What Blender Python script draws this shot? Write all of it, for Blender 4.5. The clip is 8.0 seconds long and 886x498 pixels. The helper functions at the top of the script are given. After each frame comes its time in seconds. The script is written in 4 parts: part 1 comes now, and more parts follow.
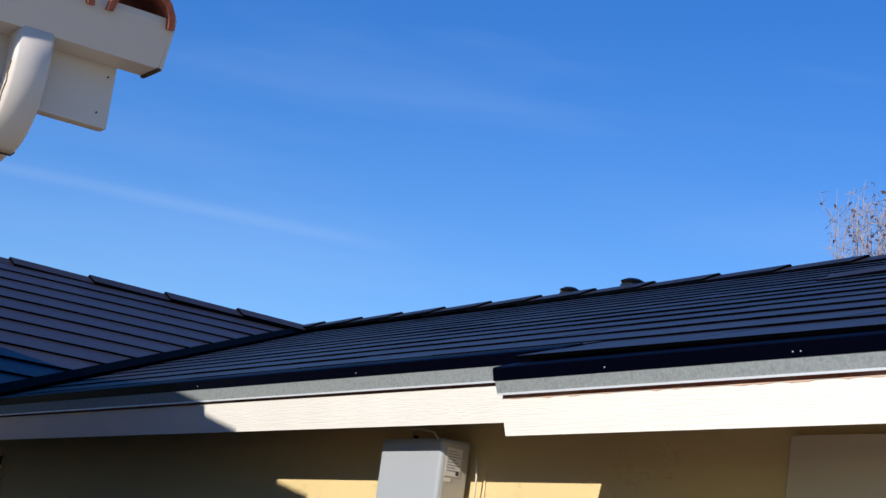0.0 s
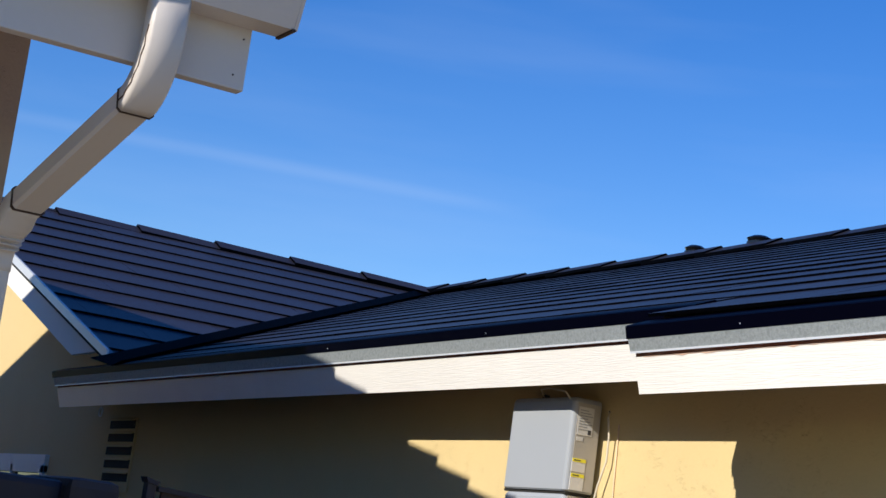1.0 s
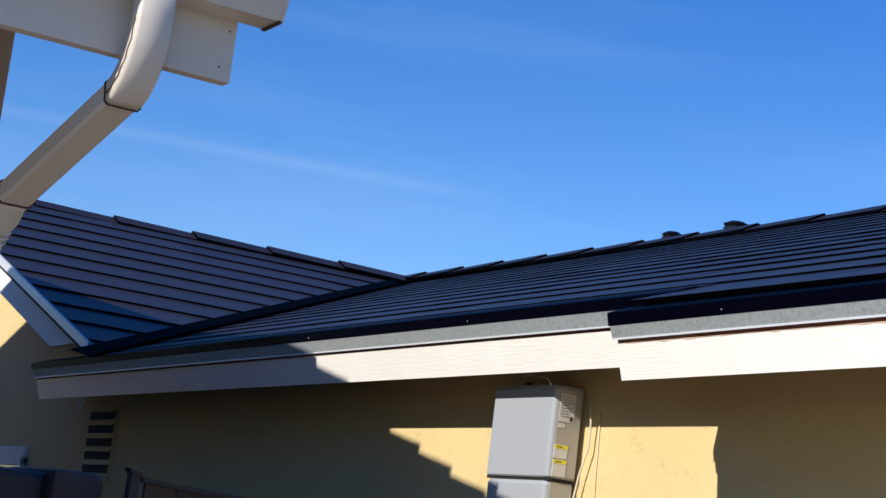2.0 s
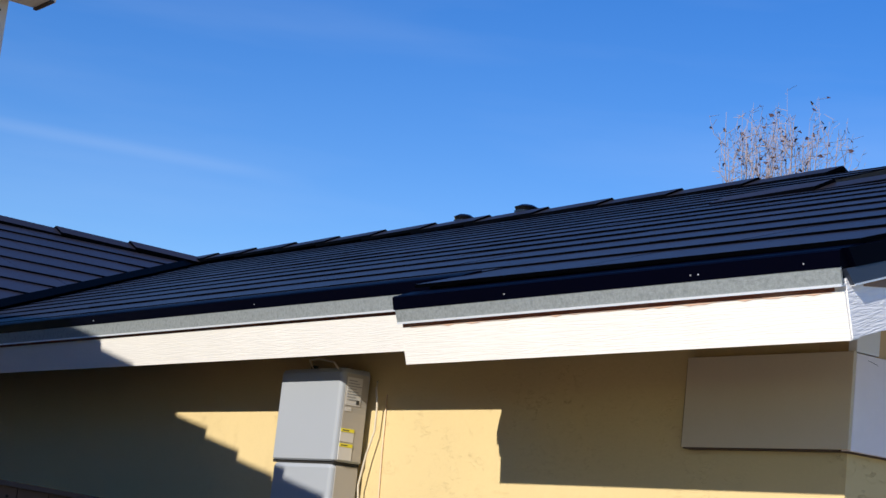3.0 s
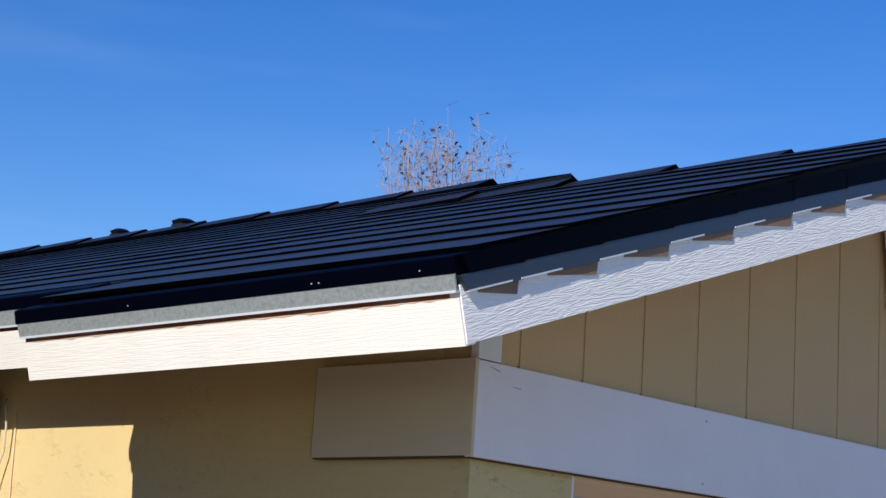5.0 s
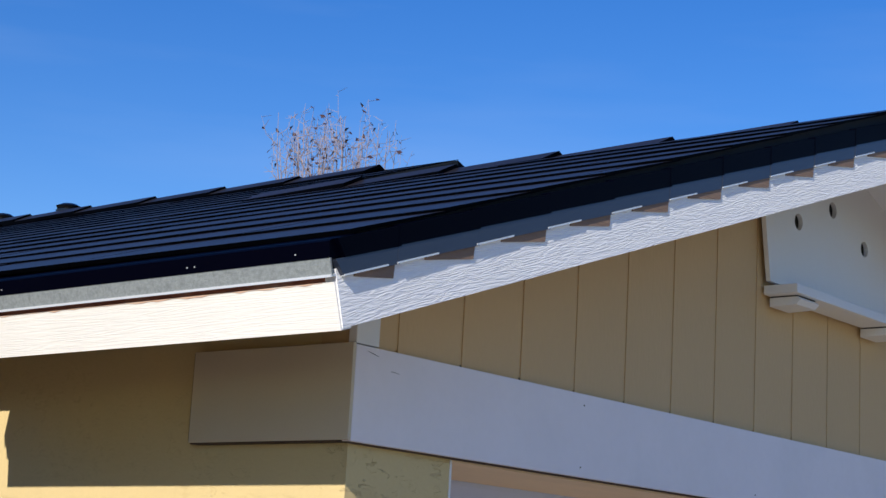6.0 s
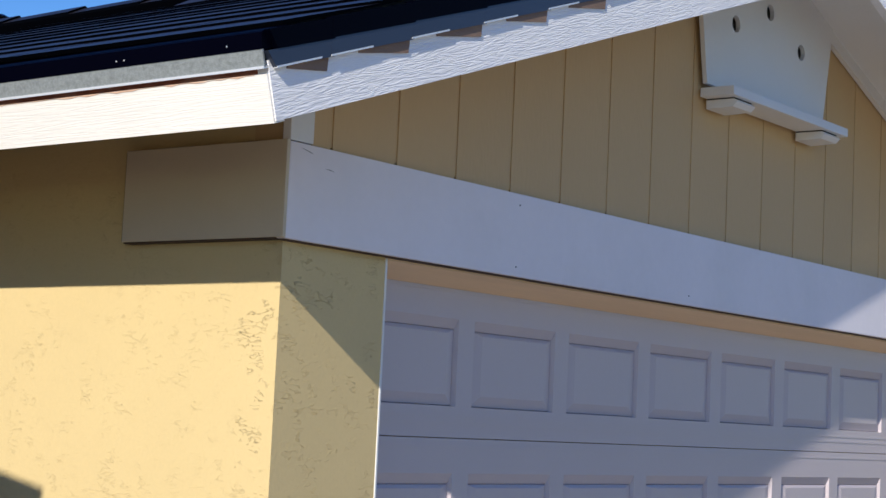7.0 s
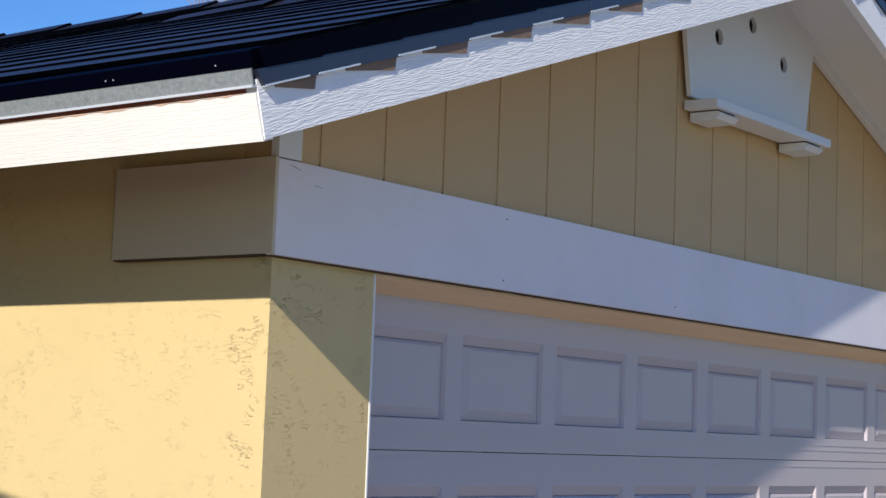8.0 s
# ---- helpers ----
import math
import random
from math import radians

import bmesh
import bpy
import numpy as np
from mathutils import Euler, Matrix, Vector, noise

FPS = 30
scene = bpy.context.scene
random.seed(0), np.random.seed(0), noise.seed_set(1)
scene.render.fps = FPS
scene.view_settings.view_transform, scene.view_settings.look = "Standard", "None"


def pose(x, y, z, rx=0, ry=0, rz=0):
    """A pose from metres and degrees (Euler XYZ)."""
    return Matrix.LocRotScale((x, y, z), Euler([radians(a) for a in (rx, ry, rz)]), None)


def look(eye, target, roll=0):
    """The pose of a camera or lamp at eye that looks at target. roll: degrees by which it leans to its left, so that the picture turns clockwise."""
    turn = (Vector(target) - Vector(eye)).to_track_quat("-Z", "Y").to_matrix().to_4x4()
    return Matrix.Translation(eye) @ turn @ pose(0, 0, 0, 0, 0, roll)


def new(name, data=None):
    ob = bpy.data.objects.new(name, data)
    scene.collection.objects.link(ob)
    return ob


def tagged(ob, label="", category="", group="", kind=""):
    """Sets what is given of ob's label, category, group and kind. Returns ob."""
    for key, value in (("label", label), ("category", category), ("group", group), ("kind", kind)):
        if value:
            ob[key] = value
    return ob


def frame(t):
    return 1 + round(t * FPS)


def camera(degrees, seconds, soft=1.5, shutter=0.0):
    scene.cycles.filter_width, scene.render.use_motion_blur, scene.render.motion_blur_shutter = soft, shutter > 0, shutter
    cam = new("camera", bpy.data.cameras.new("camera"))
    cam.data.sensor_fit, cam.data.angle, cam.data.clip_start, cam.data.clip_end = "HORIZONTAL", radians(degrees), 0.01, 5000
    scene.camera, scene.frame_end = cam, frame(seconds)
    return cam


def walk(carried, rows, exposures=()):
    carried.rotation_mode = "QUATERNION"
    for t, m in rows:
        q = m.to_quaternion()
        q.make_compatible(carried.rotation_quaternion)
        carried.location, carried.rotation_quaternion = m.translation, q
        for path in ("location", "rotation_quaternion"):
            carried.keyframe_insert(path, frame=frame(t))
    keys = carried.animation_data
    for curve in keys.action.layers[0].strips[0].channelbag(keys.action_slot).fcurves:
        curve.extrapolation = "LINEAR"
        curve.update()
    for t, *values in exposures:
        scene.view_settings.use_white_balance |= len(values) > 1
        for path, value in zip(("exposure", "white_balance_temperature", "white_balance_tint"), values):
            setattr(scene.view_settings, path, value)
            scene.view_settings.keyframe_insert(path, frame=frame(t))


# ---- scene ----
cam = camera(28.3, 8.0)
PATH = [
    (0, (-3.998, -3.397, 1.696), (-2.949, -1.746, 2.115), 7.9),
    (0.5, (-4.003, -3.377, 1.686), (-3.023, -1.676, 2.071), 7.7),
    (1, (-4.018, -3.36, 1.685), (-3.074, -1.634, 2.044), 7.7),
    (1.2, (-4.025, -3.377, 1.669), (-3.09, -1.645, 2.025), 7.7),
    (2.3, (-4.053, -3.365, 1.688), (-3.041, -1.674, 2.031), 6.5),
    (2.5, (-4.035, -3.369, 1.692), (-2.98, -1.705, 2.036), 6.3),
    (3, (-4.014, -3.382, 1.698), (-2.849, -1.795, 2.052), 6.2),
    (3.5, (-3.967, -3.393, 1.705), (-2.715, -1.88, 2.083), 5.8),
    (4, (-3.921, -3.404, 1.708), (-2.603, -1.952, 2.101), 4.8),
    (4.5, (-3.886, -3.426, 1.702), (-2.504, -2.033, 2.09), 4.2),
    (5.8, (-3.826, -3.466, 1.707), (-2.332, -2.202, 2.121), 3.2),
    (6, (-3.827, -3.476, 1.698), (-2.315, -2.228, 2.094), 3.2),
    (6.5, (-3.802, -3.471, 1.663), (-2.241, -2.255, 1.962), 3.2),
    (7, (-3.781, -3.45, 1.635), (-2.195, -2.248, 1.833), 2.7),
    (7.5, (-3.787, -3.447, 1.622), (-2.189, -2.255, 1.777), 2.3),
    (8, (-3.821, -3.47, 1.639), (-2.227, -2.282, 1.851), 2.1),
]
walk(cam, [(t, look(eye, target, roll)) for t, eye, target, roll in PATH], [(0.0, 0.11), (2.6, 0.11), (4.0, -0.03), (6.0, -0.02), (8.0, 0.0)])

# ---- world and sun ----
SUN = Vector((1.0, 0.245, -0.60)).normalized()
world = bpy.data.worlds.new("sky")
scene.world = world
world.use_nodes = True
wn, wl = world.node_tree.nodes, world.node_tree.links
sky = wn.new("ShaderNodeTexSky")
sky.sky_type, sky.sun_disc = "NISHITA", False
sky.sun_elevation, sky.sun_rotation = math.asin(-SUN.z), math.atan2(-SUN.x, -SUN.y)
sky.air_density, sky.dust_density, sky.ozone_density = 1.0, 0.0, 3.0
wn["Background"].inputs[1].default_value = 0.141
coord = wn.new("ShaderNodeTexCoord")
stretch = wn.new("ShaderNodeMapping")
stretch.inputs["Rotation"].default_value = (0.0, 0.35, -0.5)
stretch.inputs["Scale"].default_value = (1.2, 1.2, 9.0)
wisp = wn.new("ShaderNodeTexNoise")
wisp.inputs["Scale"].default_value, wisp.inputs["Detail"].default_value = 1.6, 6.0
ramp = wn.new("ShaderNodeMapRange")
ramp.inputs[1].default_value, ramp.inputs[2].default_value, ramp.inputs[4].default_value = 0.5, 0.85, 0.10
veil = wn.new("ShaderNodeMix")
veil.data_type = "RGBA"
veil.inputs[7].default_value = (6.0, 6.6, 7.4, 1)
wl.new(coord.outputs["Generated"], stretch.inputs["Vector"])
wl.new(stretch.outputs[0], wisp.inputs["Vector"])
wl.new(wisp.outputs[0], ramp.inputs[0])
wl.new(ramp.outputs[0], veil.inputs[0])
deep = wn.new("ShaderNodeHueSaturation")
deep.inputs["Saturation"].default_value, deep.inputs["Hue"].default_value = 1.38, 0.517
wl.new(sky.outputs[0], deep.inputs["Color"])
wl.new(deep.outputs[0], veil.inputs[6])
trail_a, trail_b = Vector((0.244, 0.946, 0.2147)).normalized(), Vector((0.4414, 0.8725, 0.2096)).normalized()


def toward(v):
    d = wn.new("ShaderNodeVectorMath")
    d.operation = "DOT_PRODUCT"
    d.inputs[1].default_value = v
    wl.new(coord.outputs["Generated"], d.inputs[0])
    return d.outputs["Value"]


def band(src, lo, hi, a, c):
    k = wn.new("ShaderNodeMapRange")
    k.interpolation_type = "SMOOTHSTEP"
    for n, v in zip((1, 2, 3, 4), (lo, hi, a, c)):
        k.inputs[n].default_value = v
    wl.new(src, k.inputs[0])
    return k.outputs[0]


def times(p, q):
    k = wn.new("ShaderNodeMath")
    k.operation = "MULTIPLY"
    wl.new(p, k.inputs[0])
    wl.new(q, k.inputs[1])
    return k.outputs[0]


across = toward(trail_a.cross(trail_b).normalized())
thick = wn.new("ShaderNodeMath")
thick.operation = "ABSOLUTE"
wl.new(across, thick.inputs[0])
trail = times(band(thick.outputs[0], 0.0, 0.006, 0.06, 0.0), band(toward((trail_a + trail_b).normalized()), 0.978, 0.995, 0.0, 1.0))
trail = times(trail, band(wisp.outputs[0], 0.3, 0.62, 0.35, 1.0))
streak = wn.new("ShaderNodeMix")
streak.data_type = "RGBA"
streak.inputs[7].default_value = (6.0, 6.6, 7.4, 1)
wl.new(trail, streak.inputs[0])
wl.new(veil.outputs[2], streak.inputs[6])
wl.new(streak.outputs[2], wn["Background"].inputs[0])
lamp = bpy.data.lights.new("sun", "SUN")
lamp.energy, lamp.angle, lamp.color = 5.0, radians(0.53), (1.0, 0.95, 0.87)
sun = new("sun", lamp)
sun.rotation_euler = SUN.to_track_quat("-Z", "Y").to_euler()


# ---- materials ----
def mat(name, base, rough=0.7, vary=0.12, scale=6.0, fine=120.0, bump=0.15, metal=0.0, coat=0.0, spread=0.0,
        stain=None, stain_amount=0.0, stretch=(1, 1, 1), deep=0.004, spec=0.5):
    """Base colour broken up at two scales, with a fine relief. spread: difference from piece to piece."""
    m = bpy.data.materials.new(name)
    m.use_nodes = True
    n, l = m.node_tree.nodes, m.node_tree.links
    b = n["Principled BSDF"]
    b.inputs["Roughness"].default_value, b.inputs["Metallic"].default_value = rough, metal
    b.inputs["Coat Weight"].default_value, b.inputs["Specular IOR Level"].default_value = coat, spec
    b.inputs["Coat Roughness"].default_value = 0.08
    tc = n.new("ShaderNodeTexCoord")
    mp = n.new("ShaderNodeMapping")
    mp.inputs["Scale"].default_value = stretch
    l.new(tc.outputs["Object"], mp.inputs["Vector"])
    big = n.new("ShaderNodeTexNoise")
    big.inputs["Scale"].default_value, big.inputs["Detail"].default_value = scale, 5
    small = n.new("ShaderNodeTexNoise")
    small.inputs["Scale"].default_value, small.inputs["Detail"].default_value = fine, 4
    l.new(mp.outputs[0], big.inputs["Vector"])
    l.new(mp.outputs[0], small.inputs["Vector"])
    mul = n.new("ShaderNodeMath")
    mul.operation = "MULTIPLY_ADD"
    l.new(big.outputs[0], mul.inputs[0])
    mul.inputs[1].default_value, mul.inputs[2].default_value = 2 * vary, 1 - vary
    add = n.new("ShaderNodeMath")
    add.operation = "MULTIPLY_ADD"
    l.new(small.outputs[0], add.inputs[0])
    add.inputs[1].default_value = vary
    l.new(mul.outputs[0], add.inputs[2])
    last = add
    if spread:
        info = n.new("ShaderNodeObjectInfo")
        s = n.new("ShaderNodeMath")
        s.operation = "MULTIPLY_ADD"
        l.new(info.outputs["Random"], s.inputs[0])
        s.inputs[1].default_value = spread
        l.new(add.outputs[0], s.inputs[2])
        last = s
    tint = n.new("ShaderNodeMix")
    tint.data_type, tint.blend_type = "RGBA", "MULTIPLY"
    tint.inputs[0].default_value = 1.0
    tint.inputs[6].default_value = (*base, 1)
    l.new(last.outputs[0], tint.inputs[7])
    out = tint.outputs[2]
    if stain:
        blot = n.new("ShaderNodeTexNoise")
        blot.inputs["Scale"].default_value, blot.inputs["Detail"].default_value = scale * 0.45, 8
        l.new(mp.outputs[0], blot.inputs["Vector"])
        mr = n.new("ShaderNodeMapRange")
        mr.inputs[1].default_value, mr.inputs[2].default_value, mr.inputs[4].default_value = 0.5, 0.75, stain_amount
        l.new(blot.outputs[0], mr.inputs[0])
        mix = n.new("ShaderNodeMix")
        mix.data_type = "RGBA"
        mix.inputs[7].default_value = (*stain, 1)
        l.new(mr.outputs[0], mix.inputs[0])
        l.new(out, mix.inputs[6])
        out = mix.outputs[2]
    l.new(out, b.inputs["Base Color"])
    if bump:
        bp = n.new("ShaderNodeBump")
        bp.inputs["Strength"].default_value, bp.inputs["Distance"].default_value = bump, deep
        l.new(small.outputs[0], bp.inputs["Height"])
        l.new(bp.outputs[0], b.inputs["Normal"])
    return m


def stucco(name, base, relief=0.0012, least=0.3):
    """Smooth trowelled coat with sparse torn marks."""
    m = mat(name, base, 0.9, 0.07, 1.3, 90, 0.2, stain=tuple(c * 0.8 for c in base), stain_amount=0.3)
    n, l = m.node_tree.nodes, m.node_tree.links
    b = n["Principled BSDF"]
    tc = n.new("ShaderNodeTexCoord")
    warp = n.new("ShaderNodeTexNoise")
    warp.inputs["Scale"].default_value, warp.inputs["Detail"].default_value, warp.inputs["Distortion"].default_value = 26.0, 4, 0.5
    warp.inputs["Roughness"].default_value = 0.6
    lay = n.new("ShaderNodeMapping")
    lay.inputs["Scale"].default_value = (0.55, 0.55, 1.9)
    lay.inputs["Rotation"].default_value = (0.2, 0.15, 0.0)
    l.new(tc.outputs["Object"], lay.inputs["Vector"])
    l.new(lay.outputs[0], warp.inputs["Vector"])
    off = n.new("ShaderNodeMath")
    off.operation = "SUBTRACT"
    off.inputs[1].default_value = 0.5
    l.new(warp.outputs[0], off.inputs[0])
    dist = n.new("ShaderNodeMath")
    dist.operation = "ABSOLUTE"
    l.new(off.outputs[0], dist.inputs[0])
    edge = n.new("ShaderNodeMapRange")
    edge.inputs[1].default_value, edge.inputs[2].default_value = 0.0, 0.016
    edge.inputs[3].default_value, edge.inputs[4].default_value = 1.0, 0.0
    l.new(dist.outputs[0], edge.inputs[0])
    patch = n.new("ShaderNodeTexNoise")
    patch.inputs["Scale"].default_value, patch.inputs["Detail"].default_value = 20.0, 2.0
    l.new(tc.outputs["Object"], patch.inputs["Vector"])
    cut = n.new("ShaderNodeMapRange")
    cut.inputs[1].default_value, cut.inputs[2].default_value = 0.49, 0.57
    l.new(patch.outputs[0], cut.inputs[0])
    both = n.new("ShaderNodeMath")
    both.operation = "MULTIPLY"
    l.new(edge.outputs[0], both.inputs[0])
    l.new(cut.outputs[0], both.inputs[1])
    area = n.new("ShaderNodeTexNoise")
    area.inputs["Scale"].default_value, area.inputs["Detail"].default_value = 5.0, 3
    l.new(tc.outputs["Object"], area.inputs["Vector"])
    worn = n.new("ShaderNodeMapRange")
    worn.inputs[1].default_value, worn.inputs[2].default_value, worn.inputs[3].default_value = 0.46, 0.58, least
    l.new(area.outputs[0], worn.inputs[0])
    torn = n.new("ShaderNodeMath")
    torn.operation = "MULTIPLY"
    l.new(both.outputs[0], torn.inputs[0])
    l.new(worn.outputs[0], torn.inputs[1])
    bp = n.new("ShaderNodeBump")
    bp.inputs["Strength"].default_value, bp.inputs["Distance"].default_value = 0.75, relief
    l.new(torn.outputs[0], bp.inputs["Height"])
    for k in [k for k in b.inputs["Normal"].links]:
        l.new(k.from_socket, bp.inputs["Normal"])
    l.new(bp.outputs[0], b.inputs["Normal"])
    return m


def timber(name, base, grain, rough=0.75, deep=0.006, strength=0.7, turn=0.0):
    """Rough-sawn painted board: wavy grain along x or y in relief."""
    m = mat(name, base, rough, 0.06, 4, 60, 0.1)
    n, l = m.node_tree.nodes, m.node_tree.links
    b = n["Principled BSDF"]
    tc = n.new("ShaderNodeTexCoord")
    mp = n.new("ShaderNodeMapping")
    mp.inputs["Scale"].default_value = grain
    lie = n.new("ShaderNodeMapping")
    lie.inputs["Rotation"].default_value = (0.0, turn, 0.0)
    l.new(tc.outputs["Object"], lie.inputs["Vector"])
    l.new(lie.outputs[0], mp.inputs["Vector"])
    w = n.new("ShaderNodeTexNoise")
    w.inputs["Scale"].default_value, w.inputs["Detail"].default_value, w.inputs["Distortion"].default_value = 3.0, 3, 0.25
    l.new(mp.outputs[0], w.inputs["Vector"])
    k = n.new("ShaderNodeMath")
    k.operation = "MULTIPLY"
    k.inputs[1].default_value = 9.0
    l.new(w.outputs[0], k.inputs[0])
    fr = n.new("ShaderNodeMath")
    fr.operation = "PINGPONG"
    fr.inputs[1].default_value = 0.5
    l.new(k.outputs[0], fr.inputs[0])
    bp = n.new("ShaderNodeBump")
    bp.inputs["Strength"].default_value, bp.inputs["Distance"].default_value = strength, deep
    l.new(fr.outputs[0], bp.inputs["Height"])
    l.new(bp.outputs[0], b.inputs["Normal"])
    return m


STUCCO = stucco("yellow_stucco", (0.66, 0.505, 0.245))
ROUGH_STUCCO = stucco("torn_yellow_stucco", (0.66, 0.505, 0.245), 0.0042, 0.12)
SIDING = mat("tan_siding_paint", (0.60, 0.41, 0.205), 0.75, 0.06, 2.0, 80, 0.25, spread=0.05, stretch=(1, 1, 0.25))
WHITE = mat("white_paint", (0.80, 0.79, 0.76), 0.6, 0.03, 3, 60, 0.08, stain=(0.6, 0.58, 0.54), stain_amount=0.2)
FASCIA = timber("white_fascia_paint", (0.89, 0.85, 0.775), (9, 0.5, 14), 0.16, 0.0015, 0.5)
BARGE = timber("white_rough_sawn_paint", (0.89, 0.875, 0.865), (1.2, 8, 15), 0.9, 0.0045, 0.42, 0.328)
BEAM = mat("white_beam_paint", (0.84, 0.785, 0.805), 0.65, 0.05, 3, 30, 0.15, stain=(0.62, 0.61, 0.6), stain_amount=0.35)
BEIGE = mat("beige_board_paint", (0.60, 0.51, 0.365), 0.7, 0.05, 4, 90, 0.1)
BARE = mat("warm_tan_wood", (0.76, 0.56, 0.37), 0.7, 0.12, 6, 70, 0.2, stretch=(0.2, 4, 4))
REDLINE = mat("old_red_paint", (0.22, 0.065, 0.035), 0.8, 0.2, 14, 90, 0.2, stain=(0.45, 0.30, 0.22), stain_amount=0.6)
RUSTY = mat("flaking_orange_primer", (0.68, 0.44, 0.31), 0.85, 0.2, 18, 90, 0.3, stain=(0.78, 0.68, 0.58), stain_amount=0.9)
GALV = mat("galvanised_steel", (0.24, 0.26, 0.255), 0.6, 0.4, 110, 300, 0.3, metal=0.2, stain=(0.13, 0.15, 0.14), stain_amount=0.5)
GALV_LIP = mat("bright_steel_lip", (0.74, 0.75, 0.75), 0.45, 0.06, 20, 150, 0.05, metal=0.4)
TILE = mat("black_roof_glass", (0.0150, 0.0132, 0.0158), 0.33, 0.22, 3, 200, 0.05, spread=0.35, stain=(0.022, 0.020, 0.024), stain_amount=0.35, spec=0.019)
# the wing's tiles are a little greyer and lighter than the main roof's
WING_TILE = mat("dark_grey_wing_tile", (0.0205, 0.0195, 0.028), 0.36, 0.2, 3, 200, 0.05, spread=0.25, stain=(0.030, 0.028, 0.034), stain_amount=0.35, spec=0.06)
TRIM = mat("black_roof_metal", (0.0006, 0.0007, 0.0034), 0.45, 0.15, 5, 200, 0.05, spread=0.1, spec=0.025)
NAVY = mat("dark_blue_grey_metal", (0.034, 0.043, 0.066), 0.34, 0.1, 4, 150, 0.06, metal=0.3, spread=0.1)
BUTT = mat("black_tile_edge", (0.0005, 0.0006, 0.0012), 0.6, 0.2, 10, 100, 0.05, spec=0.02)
BROWN_WEDGE = mat("brown_wedge_finish", (0.23, 0.15, 0.105), 0.85, 0.25, 8, 70, 0.3, stretch=(0.4, 2, 3))
# unseen side-yard ground, kept dark so less light bounces onto the wall
SOIL = mat("dark_low_bounce_soil", (0.042, 0.034, 0.026), 0.95, 0.3, 2.5, 40, 0.5)
FELT = mat("black_underlay", (0.02, 0.02, 0.02), 0.9, 0.2, 10, 100, 0.1)
DOOR = mat("white_door_enamel", (0.535, 0.465, 0.475), 0.45, 0.03, 2, 50, 0.05, stain=(0.46, 0.45, 0.45), stain_amount=0.2)
CASE = mat("grey_powder_coat", (0.36, 0.38, 0.40), 0.4, 0.03, 4, 300, 0.06)
CASE_SIDE = mat("warm_grey_case", (0.40, 0.37, 0.32), 0.5, 0.04, 4, 300, 0.06)
LABEL = mat("label_paper", (0.62, 0.60, 0.56), 0.5, 0.04, 8, 80, 0.02)
YELLOW = mat("yellow_label_band", (0.80, 0.70, 0.04), 0.5, 0.03, 8, 80, 0.02)
INK = mat("label_ink", (0.05, 0.05, 0.05), 0.6, 0.05, 8, 80, 0)
LABEL_INK = mat("grey_label_print", (0.25, 0.25, 0.25), 0.6, 0.05, 8, 80, 0)
CABLE = mat("cream_cable", (0.66, 0.58, 0.44), 0.5, 0.05, 8, 80, 0.02)
DARK = mat("dark_void", (0.02, 0.018, 0.015), 0.9, 0.1, 8, 80, 0.02)
GUTTER = mat("almond_gutter_enamel", (0.61, 0.55, 0.49), 0.42, 0.04, 3, 60, 0.05, stain=(0.5, 0.44, 0.38), stain_amount=0.35)
SEAM = mat("dirty_seam_and_gap_shade", (0.05, 0.03, 0.02), 0.8, 0.2, 20, 90, 0.1)
NEIGHBOUR = stucco("brown_beige_stucco", (0.42, 0.31, 0.22))
CLAY = mat("red_clay_tile", (0.23, 0.065, 0.035), 0.8, 0.25, 6, 70, 0.4, spread=0.25, stain=(0.55, 0.45, 0.38), stain_amount=0.4)
CONCRETE = mat("concrete", (0.285, 0.238, 0.185), 0.9, 0.14, 1.2, 60, 0.3, stain=(0.24, 0.205, 0.165), stain_amount=0.4)
EARTH = mat("dry_ground", (0.115, 0.098, 0.07), 0.95, 0.25, 0.6, 25, 0.5, stain=(0.16, 0.17, 0.08), stain_amount=0.6)
BARK = mat("pale_bark", (0.30, 0.24, 0.235), 0.9, 0.2, 10, 70, 0.3)
LEAF = mat("dry_brown_leaf", (0.045, 0.02, 0.025), 0.8, 0.2, 10, 70, 0.1)
SOFFIT = mat("brown_soffit_wood", (0.20, 0.13, 0.065), 0.85, 0.2, 5, 60, 0.2, stretch=(0.4, 3, 3))
CAPGLOSS = mat("glossy_black_plastic", (0.006, 0.006, 0.007), 0.14, 0.1, 6, 90, 0.02, spec=0.5)
GLASS = mat("window_glass", (0.02, 0.025, 0.03), 0.05, 0.05, 3, 60, 0)


# ---- builders ----
def part(name, bm, material, parent=None, label="", smooth=False):
    """Links a bmesh as one mesh object, under a thing or a part."""
    bmesh.ops.recalc_face_normals(bm, faces=bm.faces[:])
    me = bpy.data.meshes.new(name)
    bm.to_mesh(me)
    bm.free()
    me.materials.append(material)
    if smooth:
        for p in me.polygons:
            p.use_smooth = True
    ob = new(name, me)
    if parent:
        ob.parent = parent
    if label:
        ob["label"] = label
    return ob


def holder(name, x=0, y=0, z=0):
    ob = new(name)
    ob.location = (x, y, z)
    return ob


def box(bm, x0, x1, y0, y1, z0, z1, bevel=0.0):
    b = bmesh.new()
    v = [b.verts.new((x, y, z)) for x in (x0, x1) for y in (y0, y1) for z in (z0, z1)]
    for f in ((0, 1, 3, 2), (4, 6, 7, 5), (0, 4, 5, 1), (2, 3, 7, 6), (0, 2, 6, 4), (1, 5, 7, 3)):
        b.faces.new([v[i] for i in f])
    bmesh.ops.recalc_face_normals(b, faces=b.faces[:])
    if bevel:
        bmesh.ops.bevel(b, geom=b.edges[:], offset=bevel, segments=2, profile=0.6, affect="EDGES")
    merge(bm, b)
    return bm


